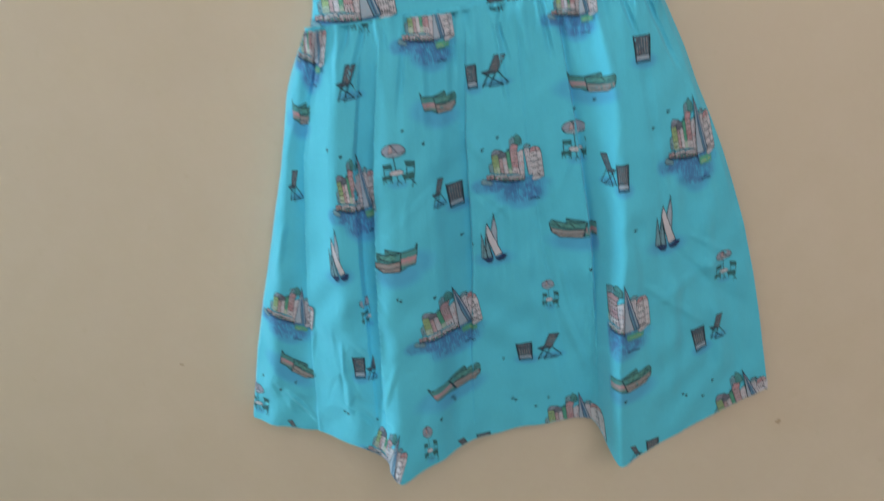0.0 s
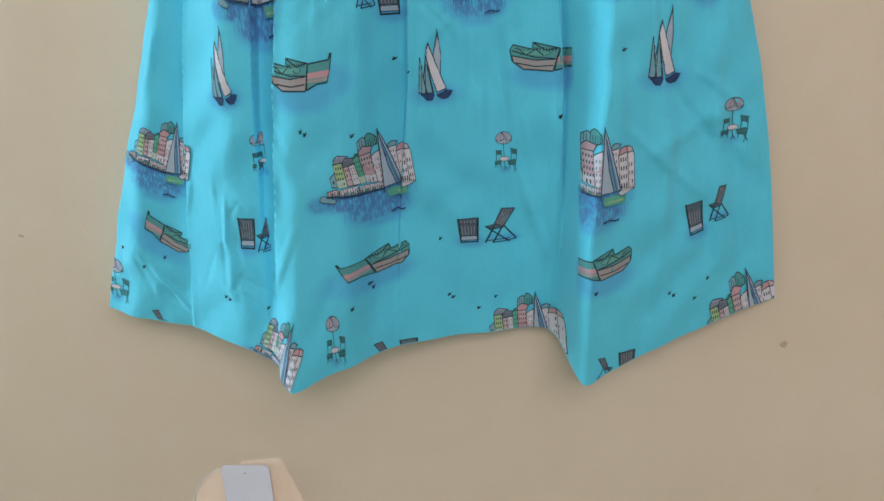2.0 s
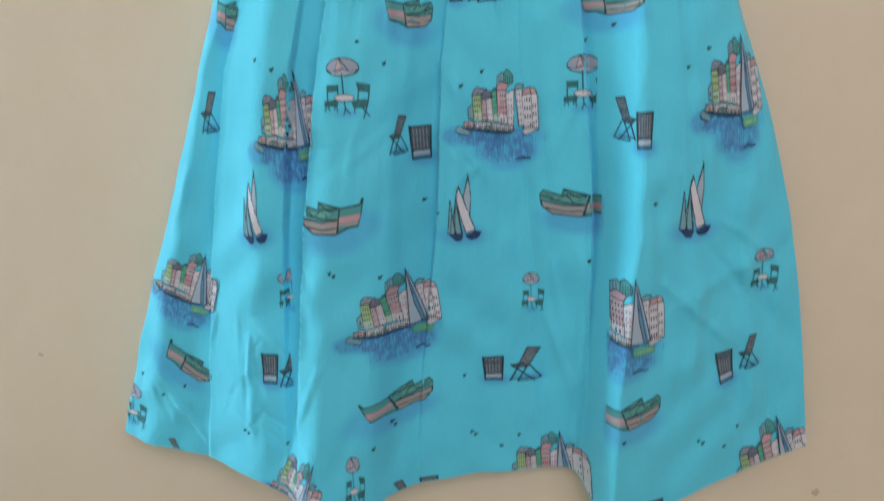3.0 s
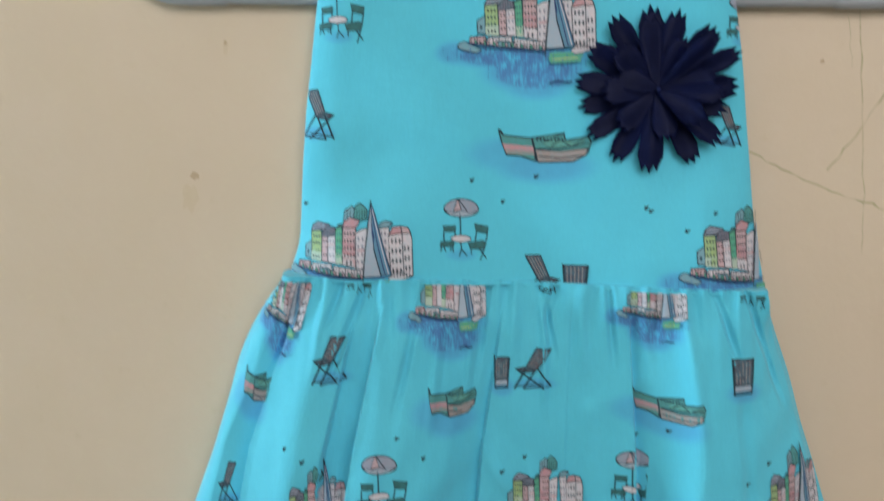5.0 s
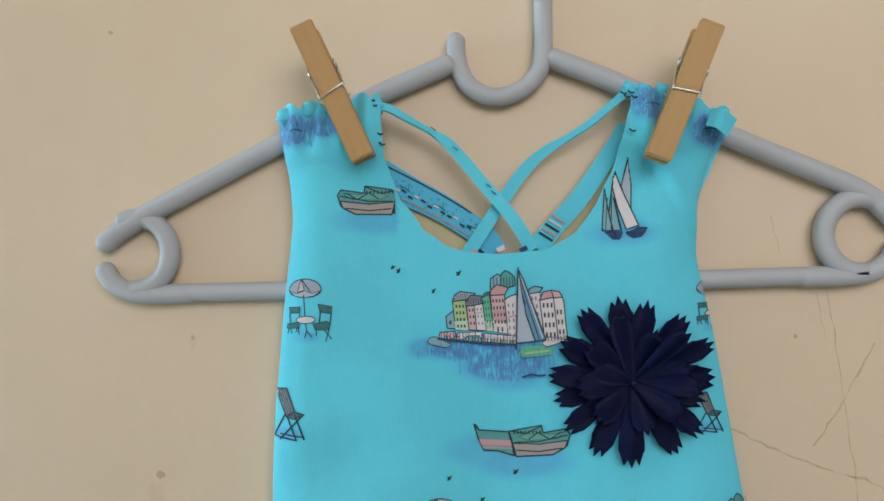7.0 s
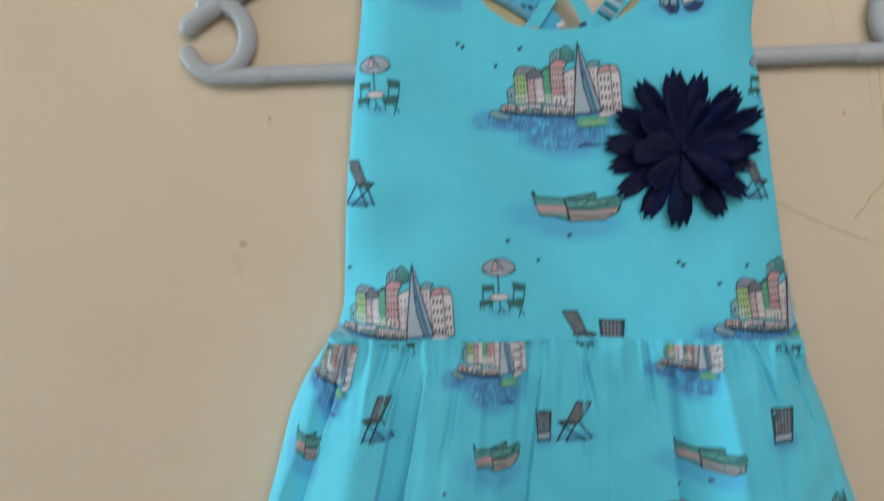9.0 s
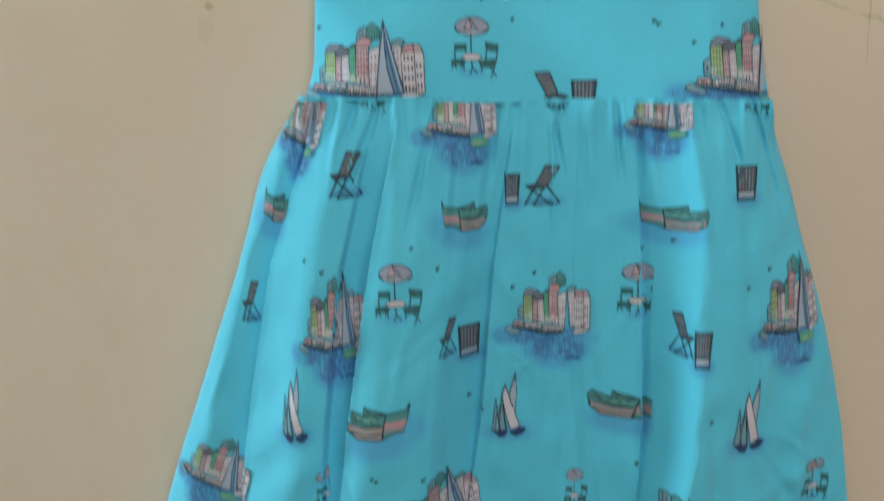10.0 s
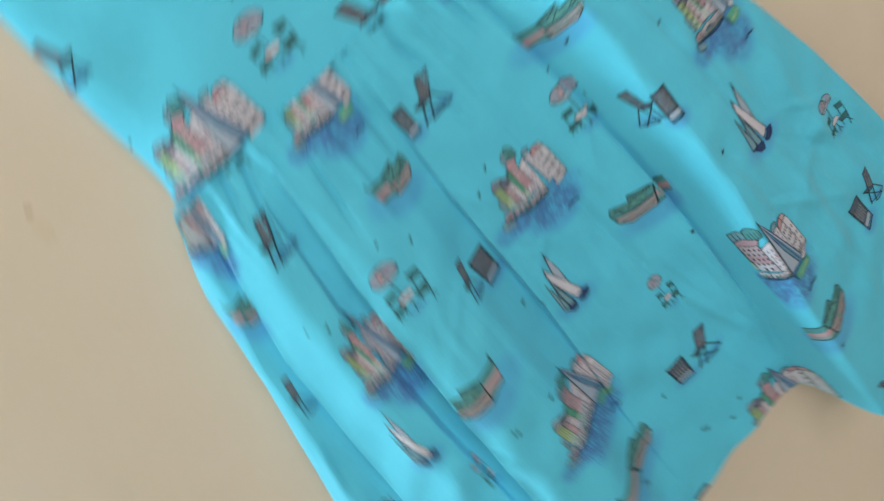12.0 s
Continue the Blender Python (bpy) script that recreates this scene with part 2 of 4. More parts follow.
# short random gathers below the seam, and long soft wrinkles: x, slant, upper and lower end, lift, width
CHANCE = np.random.RandomState(5)
WRINKLES = []
for k in range(15):
    WRINKLES.append((-0.108 + k * 0.0155 + CHANCE.uniform(-0.004, 0.004), CHANCE.uniform(-0.05, 0.05) + (k - 7) * 0.025, 1.252, 1.252 - CHANCE.uniform(0.035, 0.085), CHANCE.uniform(0.0005, 0.0022), CHANCE.uniform(0.003, 0.007)))
for k in range(26):
    top = CHANCE.uniform(1.0, 1.2)
    x = CHANCE.uniform(-0.75, 0.65) * (0.10 + (1.25 - top) * 0.3)
    WRINKLES.append((x, CHANCE.uniform(-0.12, 0.12) + x * 0.9, top, top - CHANCE.uniform(0.05, 0.13), CHANCE.uniform(0.0006, 0.0015), CHANCE.uniform(0.004, 0.009)))
for k in range(9):
    top = CHANCE.uniform(0.99, 1.15)
    WRINKLES.append((CHANCE.uniform(0.11, 0.17), CHANCE.uniform(-0.5, 0.9), top, top - CHANCE.uniform(0.03, 0.07), CHANCE.uniform(0.0004, 0.0009), CHANCE.uniform(0.006, 0.011)))
for k in range(8):
    top = CHANCE.uniform(0.96, 1.12)
    WRINKLES.append((CHANCE.uniform(-0.19, -0.12), CHANCE.uniform(-0.9, 0.9), top, top - CHANCE.uniform(0.02, 0.05), CHANCE.uniform(0.0008, 0.0016), CHANCE.uniform(0.003, 0.006)))

# pinched pleats below the seam and slanting creases over the panels
for at, slant, low, depth in [(-0.099, -0.42, 1.205, 0.0028), (-0.083, -0.30, 1.222, 0.0020), (-0.071, -0.34, 1.200, 0.0030), (-0.064, 0.16, 1.226, 0.0016), (-0.043, -0.20, 1.190, 0.0022), (-0.021, 0.10, 1.228, 0.0018),
                              (-0.013, -0.08, 1.206, 0.0022), (0.012, 0.22, 1.215, 0.0024), (0.021, -0.18, 1.224, 0.0018), (0.045, 0.14, 1.212, 0.0024), (0.066, 0.05, 1.226, 0.0020), (0.094, 0.34, 1.214, 0.0022), (0.108, 0.42, 1.196, 0.0024)]:
    WRINKLES.append((at, slant, 1.254, low - 0.01, -1.15 * depth, 0.0031))
for k in range(26):
    top = CHANCE.uniform(0.97, 1.19)
    x = CHANCE.uniform(-0.9, 0.95) * (0.115 + (1.25 - top) * 0.26)
    WRINKLES.append((x, CHANCE.uniform(-1.1, 1.1) + x * 2, top, top - CHANCE.uniform(0.02, 0.06), CHANCE.choice([-1, 1]) * CHANCE.uniform(0.0005, 0.0012), CHANCE.uniform(0.004, 0.008)))

# soft bands down the far panel, and short crumples in the side panel towards the hem
WRINKLES += [(0.118, 0.05, 1.15, 0.98, 0.0018, 0.008), (0.135, 0.12, 1.12, 0.95, -0.0016, 0.009), (0.150, 0.10, 1.10, 0.95, 0.0015, 0.007), (0.128, -0.05, 1.05, 0.93, 0.0015, 0.008),
             (0.165, 0.10, 1.06, 0.94, -0.0013, 0.007), (0.110, 0.10, 1.20, 1.08, -0.0015, 0.005), (0.100, 0.06, 1.10, 0.96, -0.0012, 0.006), (0.142, 0.16, 1.19, 1.08, 0.0013, 0.006)]
for k in range(22):
    top = CHANCE.uniform(0.945, 1.04)
    WRINKLES.append((CHANCE.uniform(-0.205, -0.115), CHANCE.uniform(-1.6, 1.6), top, top - CHANCE.uniform(0.012, 0.032), CHANCE.choice([-1, 1]) * CHANCE.uniform(0.0006, 0.0014), CHANCE.uniform(0.003, 0.006)))


def skirt_front(x, z):
    x, z = np.asarray(x, float), np.asarray(z, float)
    u = (WAIST - z) / 0.34
    gathered = ramp(u / 0.075)
    out = (1 - gathered) * (0.0175 + bodice_bulge(x, WAIST)) + gathered * folded(x, u, z)
    for at, slant, high, low, lift, wide in WRINKLES:
        fade = ramp((z - low) / 0.025) * ramp((high - z) / 0.012 + 0.2)
        out = out + lift * fade * ramp(1 - np.abs(x - at - (high - z) * slant) / wide)
    # gathers under the waist seam, fading out downwards
    near = np.exp(-np.clip(u, 0, 2) * 15)
    out = out + near * (0.0006 * np.sin(x * 410 + 2 * np.sin(x * 61) + 9 * u) + 0.0008 * np.sin(x * 733 + 1.7 * np.sin(x * 47 + 1)))
    # soft creases of worn cotton
    out = out + 0.0007 * np.sin(x * 118 + 3.1 * np.sin(z * 31) + z * 40) * ramp(u * 2) + 0.0004 * np.sin(z * 171 + 2.3 * np.sin(x * 73)) + 0.0005 * np.sin(x * 205 - z * 90 + 2 * np.sin(z * 53 + x * 20)) * ramp(u * 3)
    out = out + 0.0012 * ramp(1 - np.abs(x - 0.040 - (1.03 - z) * 0.33) / 0.006) * ramp((1.035 - z) / 0.02) * ramp((z - 0.94) / 0.05)
    out = out + 0.0010 * ramp(1 - np.abs(z - 1.043 - 0.5 * (x - 0.14)) / 0.008) * ramp((x - 0.10) / 0.03) * ramp((0.18 - x) / 0.03)
    side = np.minimum(x - skirt_left(z), skirt_right(z) - x)
    out = 0.006 + (out - 0.006) * ramp(0.35 + side / 0.008)
    return WALL - out


def bodice_front(x, z):
    x, z = np.asarray(x, float), np.asarray(z, float)
    side = np.minimum(x - bodice_left(z), bodice_right(z) - x)
    out = 0.0075 + 0.009 * np.sqrt(np.clip(side / 0.02, 0, 1) * (2 - np.clip(side / 0.02, 0, 1)))
    out = out + 0.0007 * np.sin(x * 71 + 2 * np.sin(z * 37)) + 0.0005 * np.sin(z * 93 + 3 * np.sin(x * 29))
    out = out + 0.003 * ramp((z - 1.44) / 0.03) + bodice_bulge(x, z) * ramp(side / 0.03)
    out = out + 0.0016 * ramp(1 - np.abs(x - 0.094 + 0.5 * (z - 1.43)) / 0.008) * ramp((z - 1.37) / 0.05)
    return WALL - out


# ---- mesh helpers ----
def part(name, bm, mat, parent=None, label=""):
    """Links a bmesh as one mesh object, under a thing or a part."""
    data = bpy.data.meshes.new(name)
    bm.to_mesh(data)
    bm.free()
    for m in (mat if isinstance(mat, list) else [mat]):
        data.materials.append(m)
    ob = new(name, data)
    ob.parent = parent
    return tagged(ob, label)


def shade(ob):
    ob.data.shade_smooth()
    return ob


def thing(name, place, label, category, group=""):
    ob = new(name)
    ob.empty_display_size = 0.02
    ob.location = place
    bpy.context.view_layer.update()
    return tagged(ob, label, category, group)


def under(ob, parent):
    """Parents ob, which was built in world metres, to a thing that stands elsewhere."""
    ob.parent = parent
    base = parent
    shift = Vector((0, 0, 0))
    while base:
        shift += base.location
        base = base.parent
    ob.location = -shift
    return ob


def box(bm, low, high):
    made = bmesh.ops.create_cube(bm, size=1.0)["verts"]
    for v in made:
        v.co = [l + (c + 0.5) * (h - l) for c, l, h in zip(v.co, low, high)]
    return made


def tube(bm, points, radius, around=14, squash=1.0):
    """A round bar along points in the plane of the wall, with rounded ends. radius: one number or one a point."""
    points = [Vector(p) for p in points]
    count = len(points)
    radii = [radius] * count if isinstance(radius, (int, float)) else list(radius)
    ways = [(points[min(i + 1, count - 1)] - points[max(i - 1, 0)]).normalized() for i in range(count)]
    stations = []
    for step in (0.08, 0.45, 0.8):
        stations.append((points[0] - ways[0] * radii[0] * (1 - step) * 0.9, ways[0], radii[0] * math.sqrt(1 - (1 - step) ** 2)))
    stations += list(zip(points, ways, radii))
    for step in (0.8, 0.45, 0.08):
        stations.append((points[-1] + ways[-1] * radii[-1] * (1 - step) * 0.9, ways[-1], radii[-1] * math.sqrt(1 - (1 - step) ** 2)))
    rings = []
    for place, way, r in stations:
        across = Vector((0, 1, 0)).cross(way).normalized() if abs(way.y) < 0.9 else Vector((1, 0, 0))
        up = way.cross(across).normalized()
        rings.append([bm.verts.new(place + across * r * math.cos(a) + up * r * squash * math.sin(a)) for a in [2 * math.pi * k / around for k in range(around)]])
    for a, b in zip(rings, rings[1:]):
        for k in range(around):
            bm.faces.new((a[k], a[(k + 1) % around], b[(k + 1) % around], b[k]))
    bm.faces.new(rings[0][::-1])
    bm.faces.new(rings[-1])
    bmesh.ops.recalc_face_normals(bm, faces=bm.faces)


def bow(points, steps=10):
    """A smooth line through points (Catmull-Rom)."""
    p = [Vector(q) for q in points]
    p = [2 * p[0] - p[1]] + p + [2 * p[-1] - p[-2]]
    line = []
    for i in range(1, len(p) - 2):
        for k in range(steps):
            t = k / steps
            line.append(0.5 * (2 * p[i] + (p[i + 1] - p[i - 1]) * t + (2 * p[i - 1] - 5 * p[i] + 4 * p[i + 1] - p[i + 2]) * t * t
                               + (3 * p[i] - p[i - 1] - 3 * p[i + 1] + p[i + 2]) * t ** 3))
    return line + [p[-2]]


def sheet(bm, place, columns, rows):
    """A grid of faces over place(s, v), s and v from 0 to 1."""
    grid = [[bm.verts.new(place(i / columns, j / rows)) for i in range(columns + 1)] for j in range(rows + 1)]
    for j in range(rows):
        for i in range(columns):
            bm.faces.new((grid[j][i], grid[j][i + 1], grid[j + 1][i + 1], grid[j + 1][i]))
    return grid


# ---- the room: the painted wall, and plain walls that close the place ----
X0, X1, Y0, TOP = -6.0, 2.6, -0.95, 2.6


def slab(name, boxes, mat, label, category):
    bm = bmesh.new()
    for low, high in boxes:
        box(bm, low, high)
    return tagged(part(name, bm, mat), label, category, "", "structure")


wall = slab("wall_north", [((X0 - 0.12, WALL, 0), (X1 + 0.12, WALL + 0.15, TOP))], WALL_PAINT, "cream painted plaster wall with faint stains and hairline cracks", "wall")
slab("wall_south", [((X0, Y0 - 0.12, 0), (X1, Y0, 1.4)), ((X0, Y0 - 0.12, 2.3), (X1, Y0, TOP)), ((X0, Y0 - 0.12, 1.4), (-0.27, Y0, 2.3)), ((1.03, Y0 - 0.12, 1.4), (X1, Y0, 2.3))],
     PLAIN, "plain painted wall with a window opening", "wall")
slab("wall_west", [((X0 - 0.12, Y0, 0), (X0, WALL, 0.85)), ((X0 - 0.12, Y0, 2.05), (X0, WALL, TOP)), ((X0 - 0.12, Y0, 0.85), (X0, -0.33, 2.05)), ((X0 - 0.12, 0.43, 0.85), (X0, WALL, 2.05))],
     PLAIN, "plain painted wall with a window opening", "wall")
slab("wall_east", [((X1, Y0, 0), (X1 + 0.12, WALL, TOP))], PLAIN, "plain painted wall", "wall")
slab("floor", [((X0 - 0.12, Y0 - 0.12, -0.1), (X1 + 0.12, WALL + 0.15, 0))], BOARDS, "plain brown tiled floor", "floor")
slab("ceiling", [((X0 - 0.12, Y0 - 0.12, TOP), (X1 + 0.12, WALL + 0.15, TOP + 0.1))], PLAIN, "plain white ceiling", "ceiling")


# ---- marks on the wall: small stains and hairline cracks ----
def blot(name, x, z, wide, high, mat, seed):
    bm = bmesh.new()
    rng = random.Random(seed)
    rim = []
    for k in range(18):
        a = 2 * math.pi * k / 18
        r = 1 + rng.uniform(-0.28, 0.28)
        rim.append(bm.verts.new((x + wide * r * math.cos(a), WALL - (0.00012 if mat is STAIN else 0.00006), z + high * r * math.sin(a))))
    bm.faces.new(rim[::-1])
    return part(name, bm, mat, wall)


for k, (x, z, wide, high) in enumerate([(-0.1715, 1.2985, 0.0016, 0.0016), (-0.1537, 1.3680, 0.0007, 0.0010), (-0.1959, 1.5294, 0.0010, 0.0008), (0.1494, 1.3618, 0.0008, 0.0008),
                                        (-0.2894, 0.9844, 0.0015, 0.0009), (0.2117, 0.8982, 0.0016, 0.0017)]):
    blot("stain", x, z, wide * 1.35, high * 1.35, STAIN, k)
for k, (x, z, wide, high) in enumerate([(-0.1742, 1.2862, 0.0042, 0.0070), (-0.1537, 1.3655, 0.0016, 0.0042)]):
    blot("smear", x, z, wide, high, SMEAR, 20 + k)


def crack(points, width, seed):
    bm = bmesh.new()
    rng = random.Random(seed)
    line = []
    for (xa, za), (xb, zb) in zip(points, points[1:]):
        steps = max(2, int(math.hypot(xb - xa, zb - za) / 0.004))
        line += [(xa + (xb - xa) * k / steps + rng.uniform(-0.0006, 0.0006), za + (zb - za) * k / steps + rng.uniform(-0.0006, 0.0006)) for k in range(steps)]
    pairs = []
    for k, (x, z) in enumerate(line):
        xa, za = line[max(k - 1, 0)]
        xb, zb = line[min(k + 1, len(line) - 1)]
        d = math.hypot(xb - xa, zb - za) or 1
        w = width * rng.uniform(0.25, 1.0) / 2
        nx, nz = -(zb - za) / d * w, (xb - xa) / d * w
        pairs.append((bm.verts.new((x + nx, WALL - 0.00006, z + nz)), bm.verts.new((x - nx, WALL - 0.00006, z - nz))))
    for (a, b), (c, d) in zip(pairs, pairs[1:]):
        bm.faces.new((a, b, d, c))
    part("crack", bm, CRACK, wall)


crack([(0.112, 1.3195), (0.1406, 1.3049), (0.1668, 1.2949), (0.1790, 1.2920), (0.215, 1.270)], 0.0015, 1)
crack([(0.1640, 1.3950), (0.1690, 1.3550), (0.1714, 1.3313), (0.1725, 1.3100), (0.1748, 1.2961), (0.176, 1.262)], 0.0007, 2)
crack([(0.1560, 1.3080), (0.1660, 1.3220), (0.1889, 1.3607)], 0.0011, 3)
crack([(0.1405, 1.4220), (0.1425, 1.4090), (0.1440, 1.3990)], 0.0006, 4)
crack([(0.1600, 1.3830), (0.1625, 1.3690), (0.1640, 1.3540)], 0.0006, 5)

# ---- the hanger: round grey-blue plastic bars with an open ring at each end ----
BAR_Y = 0.4945
hanger = thing("coat_hanger", (0.0, BAR_Y, 1.391), "grey-blue plastic clothes hanger against the cream wall", "hanger")


def flat(points):
    return [(-0.004 + (x + 0.004) * 1.019, BAR_Y, 1.393 + (z - 1.393) * 1.019) for x, z in points]


def hanger_part(name, points, radius):
    bm = bmesh.new()
    tube(bm, points, radius)
    return under(shade(part(name, bm, PLASTIC)), hanger)


hanger_part("crossbar", flat([(-0.160, 1.3912), (-0.05, 1.3908), (0.05, 1.3908), (0.160, 1.3912)]), 0.0047)
SLOPES = {-1: [(-0.018, 1.5005), (-0.060, 1.4840), (-0.105, 1.4633), (-0.145, 1.4440), (-0.168, 1.4328), (-0.180, 1.4262), (-0.1885, 1.4210), (-0.1925, 1.4172)],
          1: [(-0.034, 1.5015), (-0.068, 1.4863), (-0.117, 1.4602), (-0.150, 1.4447), (-0.171, 1.4350), (-0.183, 1.4275), (-0.190, 1.4205), (-0.1935, 1.4165)]}
for side in (-1, 1):
    lift = 0.0 if side < 0 else -0.0015
    hanger_part("sloping_arm", bow(flat([(x * -side, z) for x, z in SLOPES[side]]), 6), 0.0053)
    ring = [(-0.1768 + 0.0172 * math.cos(a), 1.4115 + lift + 0.0180 * math.sin(a)) for a in [radians(d) for d in range(112, -100, -12)]]
    hanger_part("end_ring", flat([(x * -side, z) for x, z in ring]), 0.0050)
    foot = [(-0.150, 1.3912), (-0.168, 1.3912), (-0.180, 1.3926), (-0.1888, 1.3975), (-0.1930, 1.4040)]
    hanger_part("end_tip", bow(flat([(x * -side, z - 0.0004) for x, z in foot]), 6), 0.0050)
# the hook: a short prong, a round bottom and a stem that bends over at the top
HOOK = [(-0.0135, 1.5125), (-0.0132, 1.5040), (-0.0095, 1.4925), (-0.0010, 1.4852), (0.0085, 1.4836), (0.0190, 1.4872), (0.0265, 1.4945), (0.0293, 1.5045), (0.0300, 1.5220),
        (0.0300, 1.5420), (0.0265, 1.5560), (0.0150, 1.5660), (0.0010, 1.5650), (-0.0080, 1.5580)]
hanger_part("hook", bow(flat(HOOK), 6), 0.0047)

nail = thing("wall_nail", (0.009, WALL, 1.5585), "small steel nail in the wall", "nail")
bm = bmesh.new()
tube(bm, [(0.009, WALL + 0.01, 1.5585), (0.009, 0.478, 1.5592)], 0.0018, 10)
tube(bm, [(0.009, 0.4785, 1.5592), (0.009, 0.477, 1.5592)], 0.0038, 12)
under(part("shank", bm, STEEL), nail)

# ---- the dress ----
dress = thing("sleeveless_dress", (0.0, WALL, WAIST), "turquoise cotton child's dress with harbour print on a hanger", "dress")


def cloth_back(x, z, side):
    """The back of the dress lies flat on the wall; its edges run up to the front."""
    return WALL - 0.0015 - 0.003 * ramp(1 - side / 0.01)


def skirt_point(s, v):
    low = hem(-0.2285 + s * 0.4295)
    z = WAIST + 0.002 - v * (WAIST + 0.002 - low)
    left, right = skirt_left(z), skirt_right(z)
    return left + s * (right - left), z


def cloth_mesh(name, rows, front_of, mat, both=True, thick=0.0):
    """One piece of cloth from rows of (x, z) points: the front, and the back close to the wall, closed along the edges."""
    rows = np.array(rows)
    ny, nx = rows.shape[:2]
    x, z = rows[..., 0], rows[..., 1]
    y = front_of(x, z)
    side = np.minimum(x - x[:, :1], x[:, -1:] - x)
    yb = np.maximum(cloth_back(x, z, side), y + 0.0012) if both else y + thick
    verts = np.concatenate([np.stack([x, y, z], -1).reshape(-1, 3), np.stack([x, yb, z], -1).reshape(-1, 3)])
    n = nx * ny
    a = (np.arange(ny - 1)[:, None] * nx + np.arange(nx - 1)[None]).ravel()
    quads = [np.stack([a, a + nx, a + nx + 1, a + 1], -1), np.stack([a, a + 1, a + nx + 1, a + nx], -1) + n]
    c = np.arange(ny - 1) * nx
    quads.append(np.stack([c, c + n, c + nx + n, c + nx], -1))
    d = c + nx - 1
    quads.append(np.stack([d, d + nx, d + nx + n, d + n], -1))
    e = np.arange(nx - 1)
    quads.append(np.stack([e, e + 1, e + 1 + n, e + n], -1))
    if not both:
        e2 = e + (ny - 1) * nx
        quads.append(np.stack([e2, e2 + n, e2 + 1 + n, e2 + 1], -1))
    faces = np.concatenate(quads)
    data = bpy.data.meshes.new(name)
    data.from_pydata(verts.tolist(), [], faces.tolist())
    data.materials.append(mat)
    data.attributes.new("wash", "FLOAT", "POINT")
    data.update()
    data.shade_smooth()
    data.set_sharp_from_angle(angle=radians(60))
    return under(new(name, data), dress)


grid_s, grid_v = np.linspace(0, 1, 621), np.linspace(0, 1, 341)
S, V = np.meshgrid(grid_s, grid_v)
SX, SZ = skirt_point(S, V)
skirt = tagged(cloth_mesh("skirt", np.stack([SX, SZ], -1), skirt_front, CLOTH), "gathered flared skirt with deep soft folds")

Z = WAIST + 0.0005 + np.linspace(1, 0, 161)[:, None] * (NECK - WAIST - 0.0005)
BX = bodice_left(Z) + np.linspace(0, 1, 221)[None] * (bodice_right(Z) - bodice_left(Z))
bodice = tagged(cloth_mesh("bodice", np.stack([BX, np.broadcast_to(Z, BX.shape)], -1), bodice_front, CLOTH), "smooth sleeveless bodice")


def shoulder_top(x):
    """The gathered casing over the hanger's arm: three soft bumps."""
    left = np.where(x < 0, 1.0, 0.0)
    slope = left * (1.4775 + (x + 0.103) * 0.10) + (1 - left) * (1.4815 - (x - 0.069) * 0.29)
    return slope + 0.0046 * np.abs(np.sin((x + 0.103 * left) * 262)) ** 0.8


def shoulder_front(x, z):
    bulge = ramp((z - 1.452) / 0.02)
    return bodice_front(x, z) - bulge * (0.001 + 0.0016 * np.sin(x * 330 + 1.1) + 0.0012 * np.sin(x * 520)) - 0.0025 * ramp((z - 1.448) / 0.012) * ramp((1.489 - z) / 0.02)


def shoulder(name, inner, outer, flip):
    v = np.linspace(1, 0, 71)[:, None]
    s = np.linspace(0, 1, 61)[None]
    z = np.broadcast_to(NECK + v * 0.0745, (71, 61))
    xl, xr = (outer(z), inner(z)) if not flip else (inner(z), outer(z))
    x = xl + s * (xr - xl)
    z = NECK + v * (shoulder_top(x) - NECK)

    return cloth_mesh(name, np.stack([x, z], -1), shoulder_front, CLOTH, False, 0.0022)


shoulder_a = shoulder("shoulder_piece", neck_left, bodice_left, False)
shoulder_b = shoulder("shoulder_piece", neck_right, bodice_right, True)

# small gathered knots of the casing along the hanger's arm
for x, z, r in [(-0.0985, 1.4765, 0.0052), (-0.0855, 1.4795, 0.0055), (-0.0545, 1.4800, 0.0050), (0.0695, 1.4835, 0.0046), (0.0765, 1.4825, 0.0042), (0.0855, 1.4815, 0.0048), (0.1115, 1.4690, 0.0050), (0.1010, 1.4715, 0.0045)]:
    bm = bmesh.new()
    bmesh.ops.create_uvsphere(bm, u_segments=18, v_segments=12, radius=1)
    for v in bm.verts:
        k = 1 + 0.14 * math.sin(5 * v.co.x + 40 * x) + 0.1 * math.sin(7 * v.co.z + 90 * x)
        v.co = (x + v.co.x * r * k, 0.4835 + v.co.y * r * 0.95, z + v.co.z * r * 0.85 * k)
    under(shade(part("gathered_casing", bm, CLOTH)), dress)


